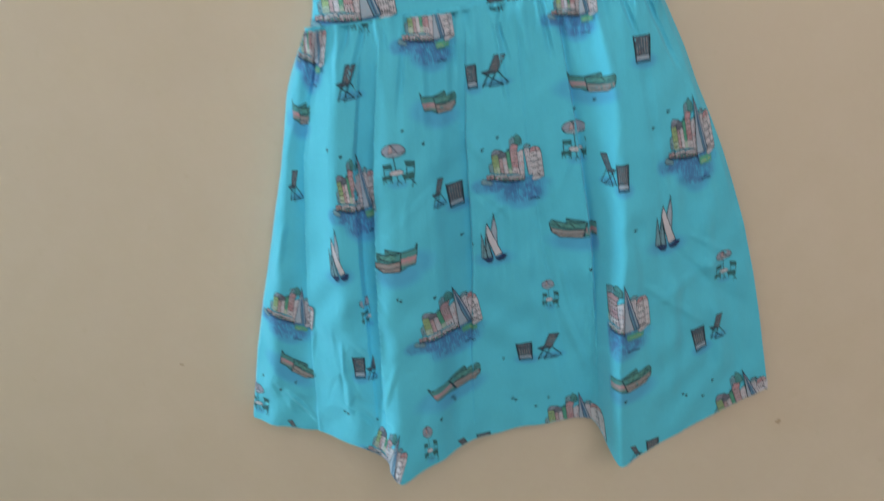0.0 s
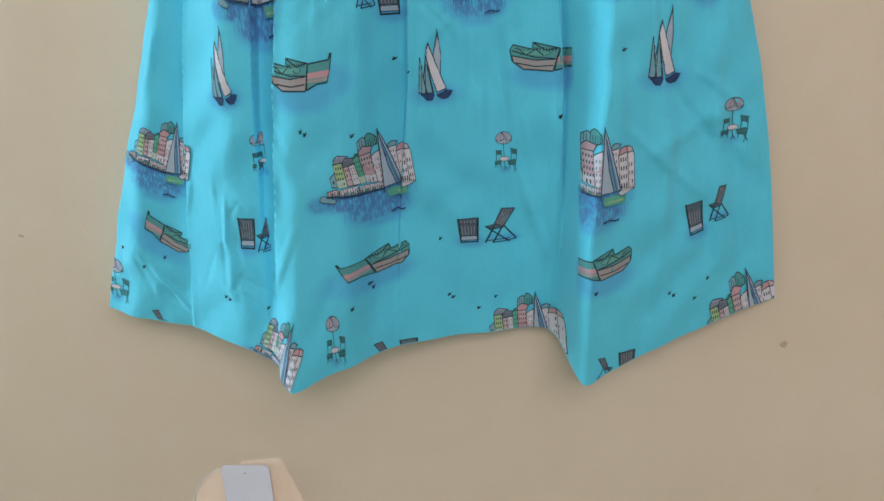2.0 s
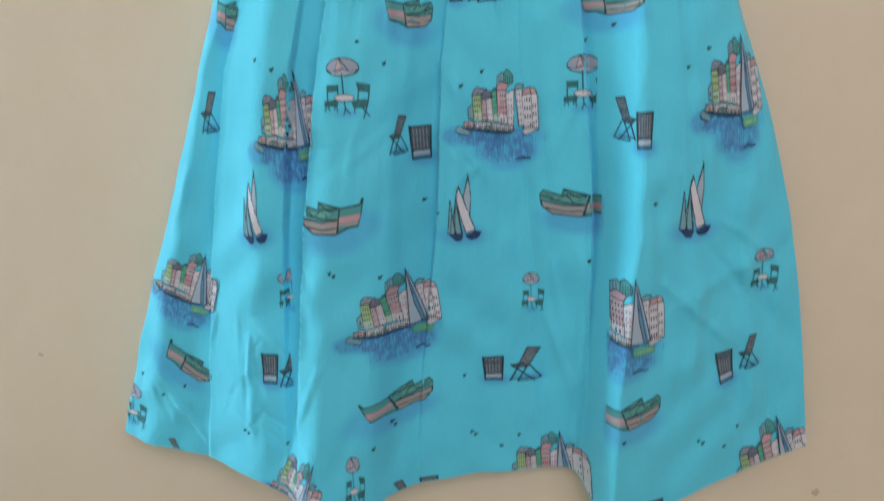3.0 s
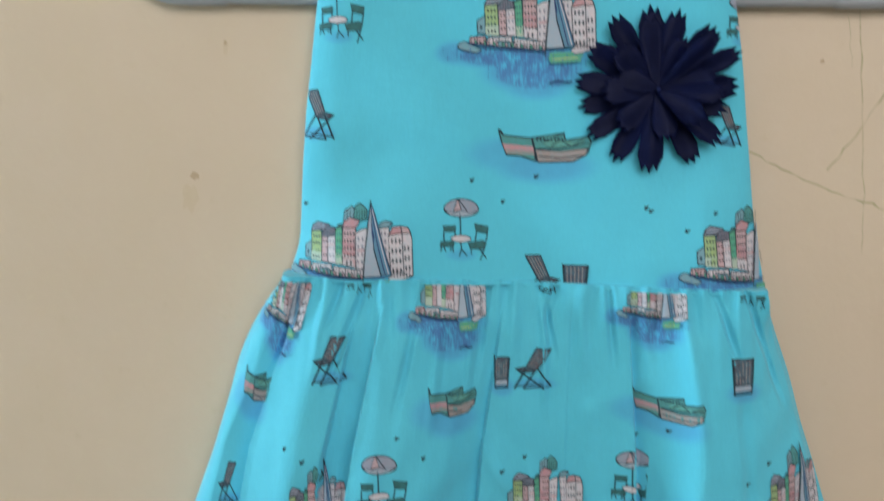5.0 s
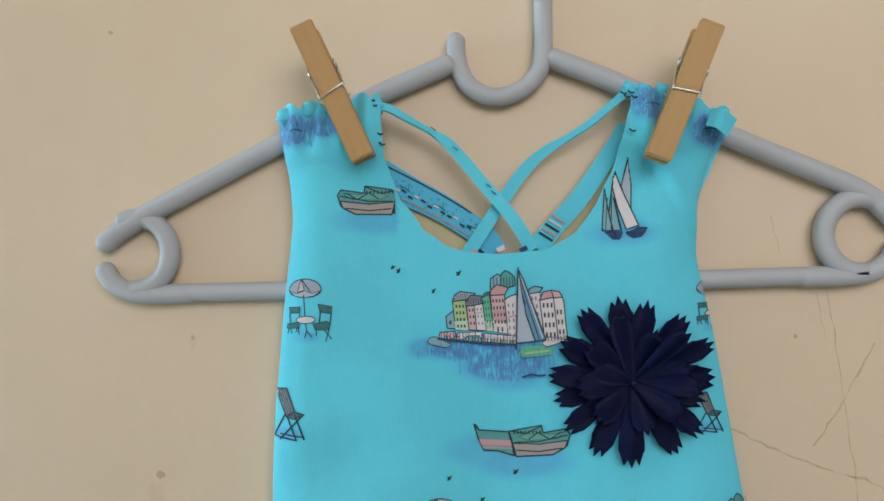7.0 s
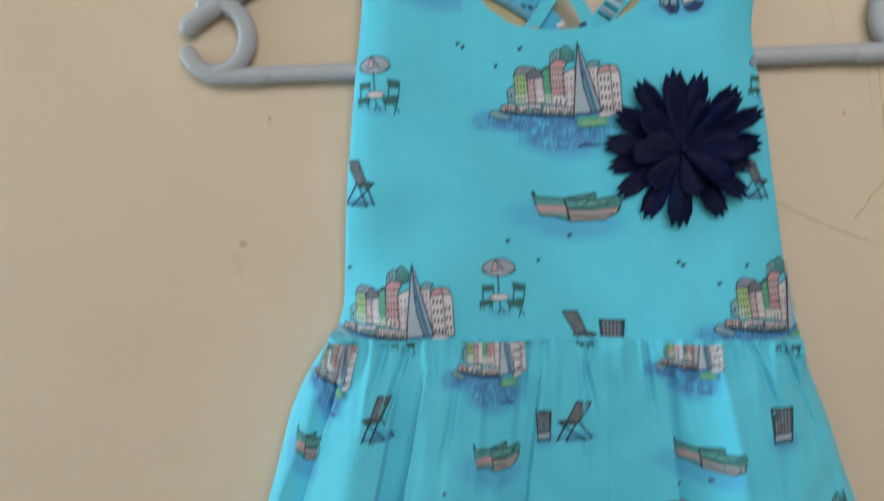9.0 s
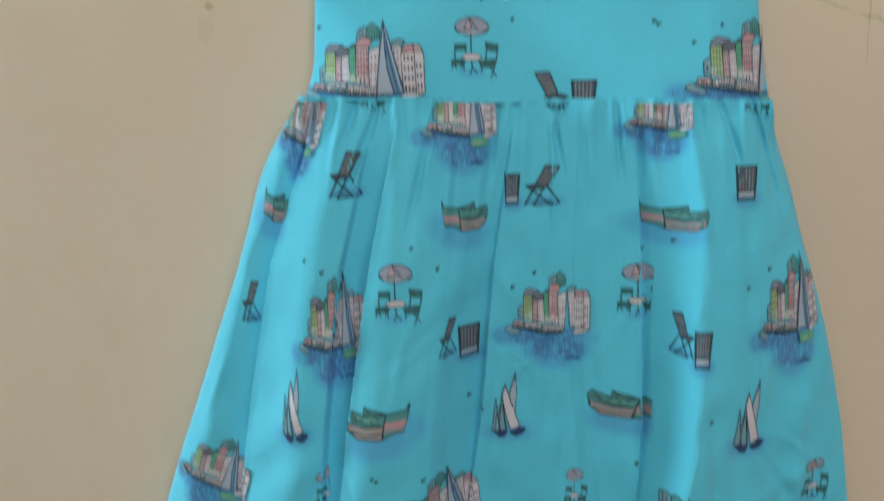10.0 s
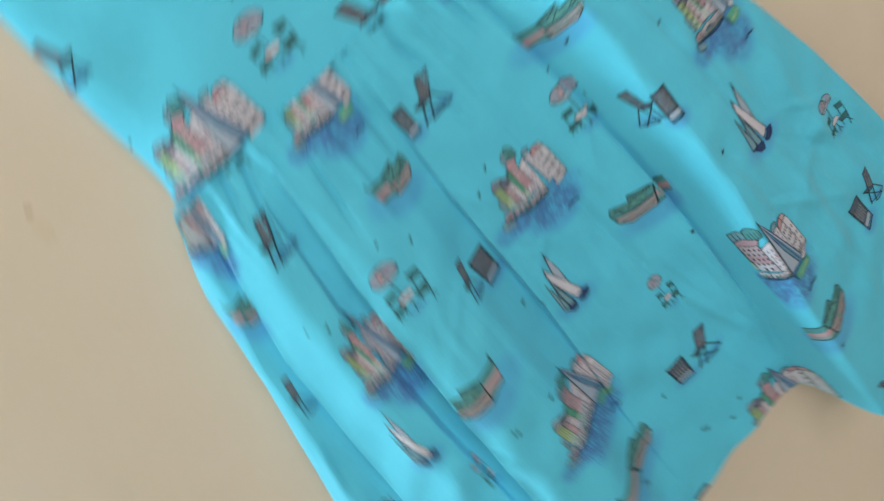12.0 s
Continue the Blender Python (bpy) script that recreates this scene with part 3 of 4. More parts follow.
def ribbon(name, points, widths, depths, mat, thick=0.0012, twist=0.0, ink=0.0):
    """A flat strap along points in the wall's plane."""
    line = bow([(x, y, z) for (x, z), y in zip(points, depths)], 8)
    wide = np.interp(np.linspace(0, 1, len(line)), np.linspace(0, 1, len(widths)), widths)
    bm = bmesh.new()
    rings = []
    for k, p in enumerate(line):
        way = (line[min(k + 1, len(line) - 1)] - line[max(k - 1, 0)]).normalized()
        across = way.cross(Vector((0, 1, 0))).normalized()
        turn = twist * math.sin(math.pi * min(1.0, k / len(line) * 1.6)) ** 2
        across = across * math.cos(turn) + Vector((0, 1, 0)) * math.sin(turn)
        up = way.cross(across).normalized()
        ring = []
        for a, b in ((-1, -1), (-0.94, 1), (0, 1.05), (0.94, 1), (1, -1)):
            ring.append(bm.verts.new(p + across * wide[k] / 2 * a - up * thick / 2 * b))
        rings.append(ring)
    for a, b in zip(rings, rings[1:]):
        for k in range(5):
            bm.faces.new((a[k], a[(k + 1) % 5], b[(k + 1) % 5], b[k]))
    bm.faces.new(rings[0])
    bm.faces.new(rings[-1][::-1])
    bmesh.ops.recalc_face_normals(bm, faces=bm.faces)
    ob = under(part(name, bm, mat), dress)
    stained = ob.data.attributes.new("wash", "FLOAT", "POINT")
    stained.data.foreach_set("value", [ink] * len(ob.data.vertices))
    return ob


# the back's neckline: cream inside and printed facing, seen through the front's neckline
def back_band(name, ink, mat, low, wide, depth, label):
    return tagged(ribbon(name, low, wide, depth, mat, 0.0015, 0.0, ink), label)


facing = back_band("back_facing", 0.42, CLOTH, [(-0.054, 1.4475), (-0.040, 1.4395), (-0.022, 1.4295), (-0.004, 1.4165), (0.004, 1.408)], [0.017, 0.015, 0.0135, 0.012, 0.010], [0.4935] * 5, "printed inner facing of the back")
back_band("back_facing", 0.0, CLOTH, [(0.0690, 1.4680), (0.060, 1.4530), (0.0455, 1.4330), (0.032, 1.4185), (0.0235, 1.4085)], [0.007, 0.0085, 0.0095, 0.010, 0.010], [0.4935] * 5, "printed inner facing of the back")
back_band("back_lining", 0.0, LINING, [(-0.052, 1.4350), (-0.041, 1.4270), (-0.027, 1.4180), (-0.014, 1.4095), (-0.006, 1.4045)], [0.006, 0.011, 0.0125, 0.010, 0.006], [0.4962] * 5, "cream lining inside the back")
back_band("back_lining", 0.0, LINING, [(0.066, 1.4480), (0.0600, 1.4370), (0.0515, 1.4260), (0.0410, 1.4155), (0.0290, 1.4070)], [0.006, 0.011, 0.0125, 0.011, 0.006], [0.4962] * 5, "cream lining inside the back")

strap_a = ribbon("crossed_strap", [(-0.0545, 1.4800), (-0.0475, 1.4790), (-0.0363, 1.4725), (-0.0260, 1.4665), (-0.0178, 1.4600), (-0.0040, 1.4430), (0.0120, 1.4225), (0.0210, 1.4075)],
                 [0.0036, 0.0042, 0.0052, 0.0036, 0.0058, 0.0060, 0.0064, 0.0068], [0.482, 0.483, 0.485, 0.486, 0.486, 0.485, 0.4845, 0.4865], CLOTH, 0.0012, 0.9)
strap_b = ribbon("crossed_strap", [(0.0690, 1.4825), (0.0610, 1.4765), (0.0510, 1.4685), (0.0400, 1.4620), (0.0290, 1.4560), (0.0185, 1.4470), (0.0060, 1.4305), (-0.0110, 1.4060)],
                 [0.0042, 0.0036, 0.0042, 0.0036, 0.0050, 0.0062, 0.0062, 0.0068], [0.481, 0.484, 0.486, 0.488, 0.489, 0.4895, 0.489, 0.4885], CLOTH, 0.0012, -0.6)

tagged(ribbon("folded_tab", [(0.1040, 1.4668), (0.1085, 1.4648), (0.1140, 1.4612)], [0.0085, 0.0090, 0.0095], [0.4745, 0.4725, 0.4750], CLOTH, 0.0014), "plain folded end of the shoulder casing")

# printed stripes and stitching on the facing and the straps
def stripe(points, width, depth, ink):
    ribbon("printed_stripe", points, [width] * len(points), [depth] * len(points), INKS[INK_SLOT[ink]], 0.0003)


stripe([(-0.050, 1.4385), (-0.036, 1.4318), (-0.022, 1.4238), (-0.006, 1.4130)], 0.0007, 0.4924, "beige")
stripe([(-0.050, 1.4520), (-0.038, 1.4455), (-0.022, 1.4362), (-0.008, 1.4270)], 0.0006, 0.4924, "black")
for k in range(13):
    x = -0.046 + k * 0.0032
    z = float(np.interp(x, [-0.050, -0.036, -0.022, -0.006], [1.4425, 1.4358, 1.4278, 1.4170])) + 0.0010 * math.sin(k * 2.3)
    stripe([(x, z), (x + 0.0012, z - 0.0006), (x + 0.0022, z - 0.0014)], 0.0009, 0.4923, "black" if k % 3 else "white")
for k, ink in enumerate(("black", "pink", "black", "white", "pink")):
    x, z = 0.0285 + k * 0.0016, 1.4140 + k * 0.0021
    stripe([(x - 0.0035, z + 0.0024), (x, z), (x + 0.0030, z - 0.0020)], 0.0010, 0.4921, ink)
for x, z, ink in [(-0.008, 1.4062, "pink"), (0.0055, 1.4078, "white"), (0.0165, 1.4072, "navy")]:
    stripe([(x - 0.0018, z), (x, z + 0.0008), (x + 0.0018, z + 0.0016)], 0.0022, 0.4842, ink)
for x, z in [(0.0005, 1.4393), (0.0030, 1.4358), (-0.0150, 1.4580), (-0.0255, 1.4680)]:
    stripe([(x - 0.0012, z + 0.0010), (x, z), (x + 0.0012, z - 0.0010)], 0.0004, 0.4832, "black")

for x, z in [(-0.0545, 1.4815), (-0.0535, 1.4790), (0.0655, 1.4800), (0.0672, 1.4782), (0.0690, 1.4803), (0.0705, 1.4780), (-0.0510, 1.4650), (-0.0500, 1.4600), (0.0690, 1.4620)]:
    stripe([(x - 0.0015, z + 0.0012), (x, z), (x + 0.0016, z + 0.0002)], 0.0008, 0.4768, "black")

# stitched ridge where the skirt joins the bodice
bm = bmesh.new()
seam = [(x, float(bodice_front(x, WAIST + 0.001)) - 0.0004, WAIST + 0.0003 + 0.0005 * math.sin(x * 60)) for x in np.linspace(-0.1155, 0.1210, 90)]
tube(bm, seam, 0.0009, 6)
under(shade(part("waist_seam", bm, CLOTH)), dress)

# ---- the fabric flower sewn on the bodice ----
FLOWER = Vector((0.0648, float(bodice_front(0.0648, 1.344)) - 0.0015, 1.344))
flower = tagged(new("fabric_flower"), "navy satin flower with pinked petal tips")
flower.parent = dress
flower.location = FLOWER - dress.location


def petal(angle, long, wide, base_out, tip_out, teeth, crease, seed):
    """One petal: narrow at the middle, a zigzag-cut tip, folded along its length."""
    rng = random.Random(seed)
    bm = bmesh.new()
    cols, rows = teeth * 2, 12
    a = radians(angle)
    along, across = Vector((math.cos(a), 0, math.sin(a))), Vector((-math.sin(a), 0, math.cos(a)))
    grid = []
    for j in range(rows + 1):
        v = j / rows
        line = []
        for i in range(cols + 1):
            s = 2 * i / cols - 1
            half = wide * (0.26 + 0.74 * math.sin(min(1.0, v * 1.05) * math.pi / 2) ** 1.2) * (1.0 if v < 0.9 else 1 - 0.12 * (v - 0.9) / 0.1)
            reach = long * v * (1 - 0.10 * s * s * v)
            if j == rows:
                reach += (0.0020 if i % 2 else -0.0016) + rng.uniform(-0.0006, 0.0006)
            out = base_out + (tip_out - base_out) * v + crease * (1 - abs(s - 0.5 * math.sin(seed * 2.1))) * math.sin(v ** 1.6 * math.pi * 0.85) + 0.0010 * math.sin(3 * v + seed)
            line.append(bm.verts.new(along * reach + across * half * s - Vector((0, 1, 0)) * out))
        grid.append(line)
    for j in range(rows):
        for i in range(cols):
            bm.faces.new((grid[j][i], grid[j][i + 1], grid[j + 1][i + 1], grid[j + 1][i]))
    bmesh.ops.solidify(bm, geom=bm.faces[:], thickness=0.0004)
    ob = shade(part("petal", bm, SATIN, flower))
    return ob


rng = random.Random(7)
# angle, length and half width in millimetres
for k, (angle, long, wide) in enumerate([(123, 40, 5.6), (149, 37, 6.2), (174, 38, 5.6), (193, 36, 5.2), (215, 38, 5.2), (241, 37, 5.4), (267, 38, 6.2), (301, 38.5, 5.6), (322, 38, 5.4),
                                         (344, 33, 5.2), (3, 36, 6.2), (26, 40, 5.0), (49, 39, 5.4), (77, 37, 5.8), (97, 38.5, 6.0)]):
    petal(angle, long / 1000, wide / 1000, 0.0005, 0.0035 + rng.uniform(-0.002, 0.003), 3, rng.uniform(-0.0030, 0.0036), k)
for k, (angle, long, wide) in enumerate([(138, 27, 6.5), (182, 26, 6.5), (226, 24, 6), (283, 23, 6), (64, 25, 6), (14, 26, 5.5)]):
    petal(angle, long / 1000, wide / 1000, 0.0025, 0.0070 + rng.uniform(-0.002, 0.003), 3, rng.uniform(0.0006, 0.0030), 30 + k)
for k, (angle, long, wide, out) in enumerate([(101, 33, 5.8, 8), (46, 33, 4.8, 13), (357, 29, 5.2, 9), (160, 20, 6.5, 7), (322, 24, 6.0, 15)]):
    petal(angle, long / 1000, wide / 1000, 0.0045, out / 1000, 2, (0.0012, 0.0044, 0.0036, 0.0004, -0.0030)[k], 60 + k)
bm = bmesh.new()
bmesh.ops.create_uvsphere(bm, u_segments=12, v_segments=8, radius=0.0011)
for v in bm.verts:
    v.co.y -= 0.0072
shade(part("thread_knot", bm, SATIN, flower))


# ---- two wooden clothespins ----
def clothespin(top, bottom, depth, label):
    """Built upright round its middle, then turned to its lean."""
    lean = math.atan2(bottom[0] - top[0], top[1] - bottom[1])
    length = math.hypot(bottom[0] - top[0], top[1] - bottom[1])
    pin = thing("clothespin", ((top[0] + bottom[0]) / 2, depth, (top[1] + bottom[1]) / 2), label, "clothespin", "clothespins on the dress")
    pin.rotation_euler = (0, -lean, 0)
    half = length / 2
    for face in (-1, 1):
        bm = bmesh.new()
        # the side outline of one jaw: thick by the spring, sloped grip, blunt tip
        outline = [(-half, 0.0006), (-half, 0.0058), (-half * 0.30, 0.0075), (half * 0.10, 0.0078), (half * 0.96, 0.0092), (half, 0.0086), (half, 0.0050), (half * 0.35, 0.0014), (half * 0.05, 0.0006)]
        rims = [[bm.verts.new((w, face * y, z)) for z, y in outline] for w in (-0.0056, 0.0056)]
        count = len(outline)
        for k in range(count):
            bm.faces.new((rims[0][k], rims[0][(k + 1) % count], rims[1][(k + 1) % count], rims[1][k]))
        bm.faces.new(rims[0])
        bm.faces.new(rims[1][::-1])
        bmesh.ops.recalc_face_normals(bm, faces=bm.faces)
        bmesh.ops.bevel(bm, geom=bm.edges[:], offset=0.0006, segments=2, affect="EDGES")
        part("jaw", bm, PINE, pin)
    bm = bmesh.new()
    z = -half * 0.02
    tube(bm, [(-0.0062, -0.0079, z - 0.001), (0.0, -0.0084, z), (0.0062, -0.0079, z + 0.001)], 0.0006, 8)
    tube(bm, [(-0.0062, 0.0079, z), (0.0062, 0.0079, z)], 0.0006, 8)
    for w in (-1, 1):
        tube(bm, [(w * 0.0062, -0.0079, z), (w * 0.0066, -0.003, z + 0.006), (w * 0.0066, 0.001, z + 0.013)], 0.0006, 8)
        coil = [(w * 0.0066, 0.0026 * math.cos(a), z + 0.0135 + 0.0026 * math.sin(a)) for a in [k * 0.5 for k in range(14)]]
        tube(bm, coil, 0.0006, 8)
    shade(part("spring", bm, STEEL, pin, "bright steel wire spring"))
    return pin


clothespin((-0.0853, 1.5155), (-0.0577, 1.4520), 0.4705, "tan wooden clothespin with a steel spring on the shoulder")
clothespin((0.1040, 1.5075), (0.0780, 1.4470), 0.4705, "tan wooden clothespin with a steel spring on the shoulder")

# ---- the white card and clear film on the wall below the hem ----
def rounded(bm, low, high, y0, y1, radius):
    rim = []
    for cx, cz, start in ((high[0] - radius, high[1] - radius, 0), (low[0] + radius, high[1] - radius, 90), (low[0] + radius, low[1] + radius, 180), (high[0] - radius, low[1] + radius, 270)):
        rim += [(cx + radius * math.cos(radians(start + d)), cz + radius * math.sin(radians(start + d))) for d in range(0, 91, 15)]
    a = [bm.verts.new((x, y0, z)) for x, z in rim]
    b = [bm.verts.new((x, y1, z)) for x, z in rim]
    for k in range(len(rim)):
        bm.faces.new((a[k], a[(k + 1) % len(rim)], b[(k + 1) % len(rim)], b[k]))
    bm.faces.new(a[::-1])
    bm.faces.new(b)
    bmesh.ops.recalc_face_normals(bm, faces=bm.faces)


card = thing("swing_tag", (-0.158, 0.4965, 0.77), "blank white card tag with rounded corners on the wall", "tag")
bm = bmesh.new()
rounded(bm, (-0.1755, 0.742), (-0.1395, 0.8085), 0.4960, 0.4966, 0.004)
under(part("card", bm, CARD), card)
bm = bmesh.new()
tube(bm, [(-0.1580, 0.4962, 0.8020), (-0.1580, 0.4957, 0.8020)], 0.0007, 10)
under(part("hole", bm, STAIN, None, "small punched hole"), card)

film = thing("plastic_bag", (-0.160, 0.498, 0.77), "clear crinkled plastic bag flat against the wall", "bag")
bm = bmesh.new()
outline = [(-0.207, 0.735), (-0.204, 0.766), (-0.1985, 0.783), (-0.190, 0.796), (-0.178, 0.8055), (-0.160, 0.8100), (-0.1310, 0.8140), (-0.1255, 0.800), (-0.118, 0.778), (-0.113, 0.735)]
rims = [[bm.verts.new((x, y + 0.0006 * math.sin(x * 300), z)) for x, z in outline] for y in (0.4972, 0.4988)]
for k in range(len(outline)):
    n = (k + 1) % len(outline)
    bm.faces.new((rims[0][k], rims[0][n], rims[1][n], rims[1][k]))
bm.faces.new(rims[0])
bm.faces.new(rims[1][::-1])
bmesh.ops.recalc_face_normals(bm, faces=bm.faces)
bag_body = under(part("bag_body", bm, FILM), film)
bag_body.visible_shadow = False
# the glint along the film's curved edge, painted as a thin white tube
bm = bmesh.new()
tube(bm, bow([(x, 0.4968, z) for x, z in outline[1:5]], 5), 0.00022, 6)
under(shade(part("bag_rim_glint", bm, CARD)), film)

# ---- the printed pictures, drawn once each in tenths of a millimetre (y downwards), and laid on the cloth ----
class Print:
    """A flat drawing: filled shapes and ink lines."""

    def __init__(self, middle, unit):
        self.middle, self.unit, self.shapes, self.blobs = middle, unit, [], []

    def fill(self, ink, *points, edge=6.0):
        self.shapes.append((ink, points))
        if edge:
            self.line("black", *points, points[0], wide=edge)

    def line(self, ink, *points, wide=5.4):
        for (xa, ya), (xb, yb) in zip(points, points[1:]):
            d = math.hypot(xb - xa, yb - ya) or 1
            nx, ny = -(yb - ya) / d * wide / 2, (xb - xa) / d * wide / 2
            self.shapes.append((ink, ((xa + nx, ya + ny), (xb + nx, yb + ny), (xb - nx, yb - ny), (xa - nx, ya - ny))))

    def round(self, ink, x, y, rx, ry, edge=4.0, steps=18):
        self.fill(ink, *[(x + rx * math.cos(2 * math.pi * k / steps), y + ry * math.sin(2 * math.pi * k / steps)) for k in range(steps)], edge=edge)

    def windows(self, x, y, across, down, dx, dy, ink="black", w=8.5, h=13, slant=0.0):
        for i in range(across):
            for j in range(down):
                a, b = x + i * dx + slant * j, y + j * dy
                self.fill(ink, (a, b), (a + w, b), (a + w, b + h), (a, b + h), edge=0)

    def wash(self, x, y, rx, ry, amount):
        self.blobs.append((x, y, rx, ry, amount))


def draw_city(with_sail=True):
    p = Print((587, 273.6), 0.0893e-3)
    back = 0 if with_sail else 58
    # the domed towers behind
    p.fill("stone", (553, 160), (556, 102), (598, 78), (616, 92), (612, 152))
    p.fill("sea", (612, 152), (616, 80), (640, 62), (664, 72), (692, 98), (693, 142), (650, 152))
    for x in (572, 590, 630, 646, 662, 678):
        p.line("black", (x, 98), (x + 2, 146), wide=4)
    # the houses from the small one by the water to the tall pink one
    p.fill("stone", (300, 290), (345, 262), (352, 355), (305, 352))
    p.windows(318, 312, 1, 1, 0, 0, w=12, h=20)
    p.fill("lime", (340, 215), (412, 205), (428, 365), (352, 360))
    p.fill("pale", (348, 318), (423, 312), (428, 365), (352, 360), edge=0)
    p.windows(356, 232, 3, 4, 19, 34, w=9, h=15, slant=2)
    p.fill("mauve", (338, 214), (352, 182), (382, 164), (470, 176), (442, 204), (412, 208))
    p.fill("salmon", (418, 240), (460, 235), (472, 365), (428, 362))
    p.windows(430, 254, 2, 3, 18, 34, w=8, h=14, slant=3)
    p.fill("white", (460, 235), (515, 228), (525, 368), (472, 365))
    p.windows(474, 250, 2, 3, 21, 36, "roof", w=8, h=14, slant=3)
    p.line("salmon", (464, 278), (516, 272), wide=9)
    p.fill("roof", (412, 240), (424, 205), (440, 184), (505, 190), (515, 228), (462, 236))
    p.fill("green", (505, 197), (548, 182), (565, 370), (525, 370))
    p.fill("pale", (517, 320), (560, 318), (565, 370), (525, 370), edge=0)
    p.windows(520, 214, 2, 4, 15, 33, "olive", w=7, h=15, slant=3)
    p.fill("olive", (500, 199), (524, 172), (550, 168), (549, 184), edge=3)
    p.fill("salmon", (553, 188), (632, 182), (645, 385), (566, 372))
    p.fill("pink", (558, 262), (638, 268), (641, 330), (562, 318), edge=0)
    p.fill("white", (562, 320), (641, 332), (645, 385), (566, 372), edge=0)
    p.windows(564, 208, 4, 4, 18, 36, w=8, h=17, slant=3)
    p.windows(586, 350, 2, 1, 24, 0, w=9, h=24)
    p.fill("pink", (550, 188), (556, 160), (590, 134), (655, 150), (634, 186))
    p.fill("white", (632, 212), (660, 196), (702, 184), (697, 430), (648, 420))
    p.windows(648, 232, 2, 5, 24, 38, "roof", w=9, h=18, slant=1)
    p.line("pink", (646, 300), (698, 294), wide=10)
    # the pale houses past the sail
    p.fill("white", (770 - back, 185), (828 - back, 176), (850 - back, 400), (800 - back, 400))
    p.windows(782 - back, 200, 2, 5, 20, 40, "roof", w=9, h=20, slant=4)
    p.fill("stone", (764 - back, 186), (772 - back, 160), (802 - back, 147), (848 - back, 155), (830 - back, 178))
    p.fill("white", (828 - back, 220), (905 - back, 206), (925 - back, 430), (848 - back, 420))
    p.windows(844 - back, 234, 3, 4, 22, 50, w=10, h=24, slant=4)
    p.fill("pink", (826 - back, 220), (848 - back, 178), (895 - back, 170), (906 - back, 206))
    p.fill("white", (905 - back, 208), (952 - back, 205), (962 - back, 230), (975 - back, 420), (925 - back, 430))
    p.windows(920 - back, 270, 2, 3, 20, 50, w=9, h=24, slant=5)
    p.fill("salmon", (895 - back, 171), (938 - back, 178), (956 - back, 206), (906 - back, 210))
    # the quay: low sheds, boats and rails scribbled along the water
    p.fill("stone", (190, 420), (206, 398), (232, 393), (258, 402), (330, 436), (300, 452), (212, 434), edge=4)
    p.fill("salmon", (258, 402), (262, 372), (350, 366), (354, 406), edge=5)
    p.fill("white", (354, 406), (366, 374), (500, 372), (506, 424), edge=4)
    p.fill("stone", (392, 418), (420, 392), (486, 392), (500, 426), edge=4)
    p.fill("white", (506, 424), (512, 380), (690, 398), (690, 440), edge=4)
    p.fill("white", (830 - back, 440), (868 - back, 406), (906 - back, 412), (972 - back, 424), (900 - back, 446), (858 - back, 455), edge=3)
    for k in range(24):
        x = 270 + k * 17.5
        y = 388 + k * 1.4
        p.line("black", (x, y - 22 + 8 * math.sin(k * 2.7)), (x + 5 * math.sin(k * 1.9), y + 24), wide=4)
        if k % 3:
            p.round(("stone", "green", "salmon")[k % 3], x + 7, y + 8, 7, 10, edge=3, steps=8)
    p.line("navy", (250, 404), (320, 412), (390, 422), (500, 434), (600, 440), (690, 442), wide=9)
    for k in range(7):
        p.line("black", (846 + k * 18 - back, 398 + 4 * (k % 2)), (850 + k * 18 - back, 428), wide=4)
        p.line("black", (418 + k * 13, 196 + 3 * (k % 2)), (416 + k * 14, 228), wide=3)
        p.line("black", (352 + k * 12, 178 - k), (348 + k * 10, 208), wide=2.5)
    if with_sail:
        p.fill("grey", (713, 55), (702, 250), (690, 432), (792, 425), (746, 290), edge=4)
        p.fill("slate", (716, 60), (746, 122), (802, 270), (856, 418), (796, 424), (748, 284), (726, 160), edge=4)
        p.line("white", (724, 90), (782, 250), (836, 412), wide=5)
        p.line("navy", (718, 84), (762, 245), (816, 416), wide=6)
        p.line("navy", (728, 92), (800, 280), (850, 414), wide=4)
        p.fill("navy", (722, 150), (748, 230), (744, 268), (732, 220), edge=0)
        p.line("black", (713, 46), (700, 260), (688, 466), wide=7)
        p.fill("green", (712, 452), (842, 446), (850, 466), (714, 474), edge=0)
        p.fill("green", (704, 474), (846, 462), (902, 452), (888, 494), (836, 500), (722, 506), edge=0)
        p.line("lime", (730, 486), (870, 474), wide=10)
    for k in range(34):
        x = 110 + k * 26
        top = 425 + 18 * math.sin(k * 2.1) + (0 if x < 640 else 30)
        deep = 60 + 90 * abs(math.sin(k * 1.7)) if 330 < x < 900 else 30 + 30 * abs(math.sin(k * 1.7))
        p.line("blue", (x, top + 20 * (k % 3)), (x + 2, top + deep), wide=2.6)
    p.line("navy", (715, 607), (765, 592), (812, 600), (846, 596), wide=10)
    p.wash(540, 465, 430, 70, 0.9)
    p.wash(640, 545, 300, 110, 0.8)
    p.wash(650, 610, 200, 80, 0.55)
    p.wash(180, 452, 120, 62, 0.6)
    return p


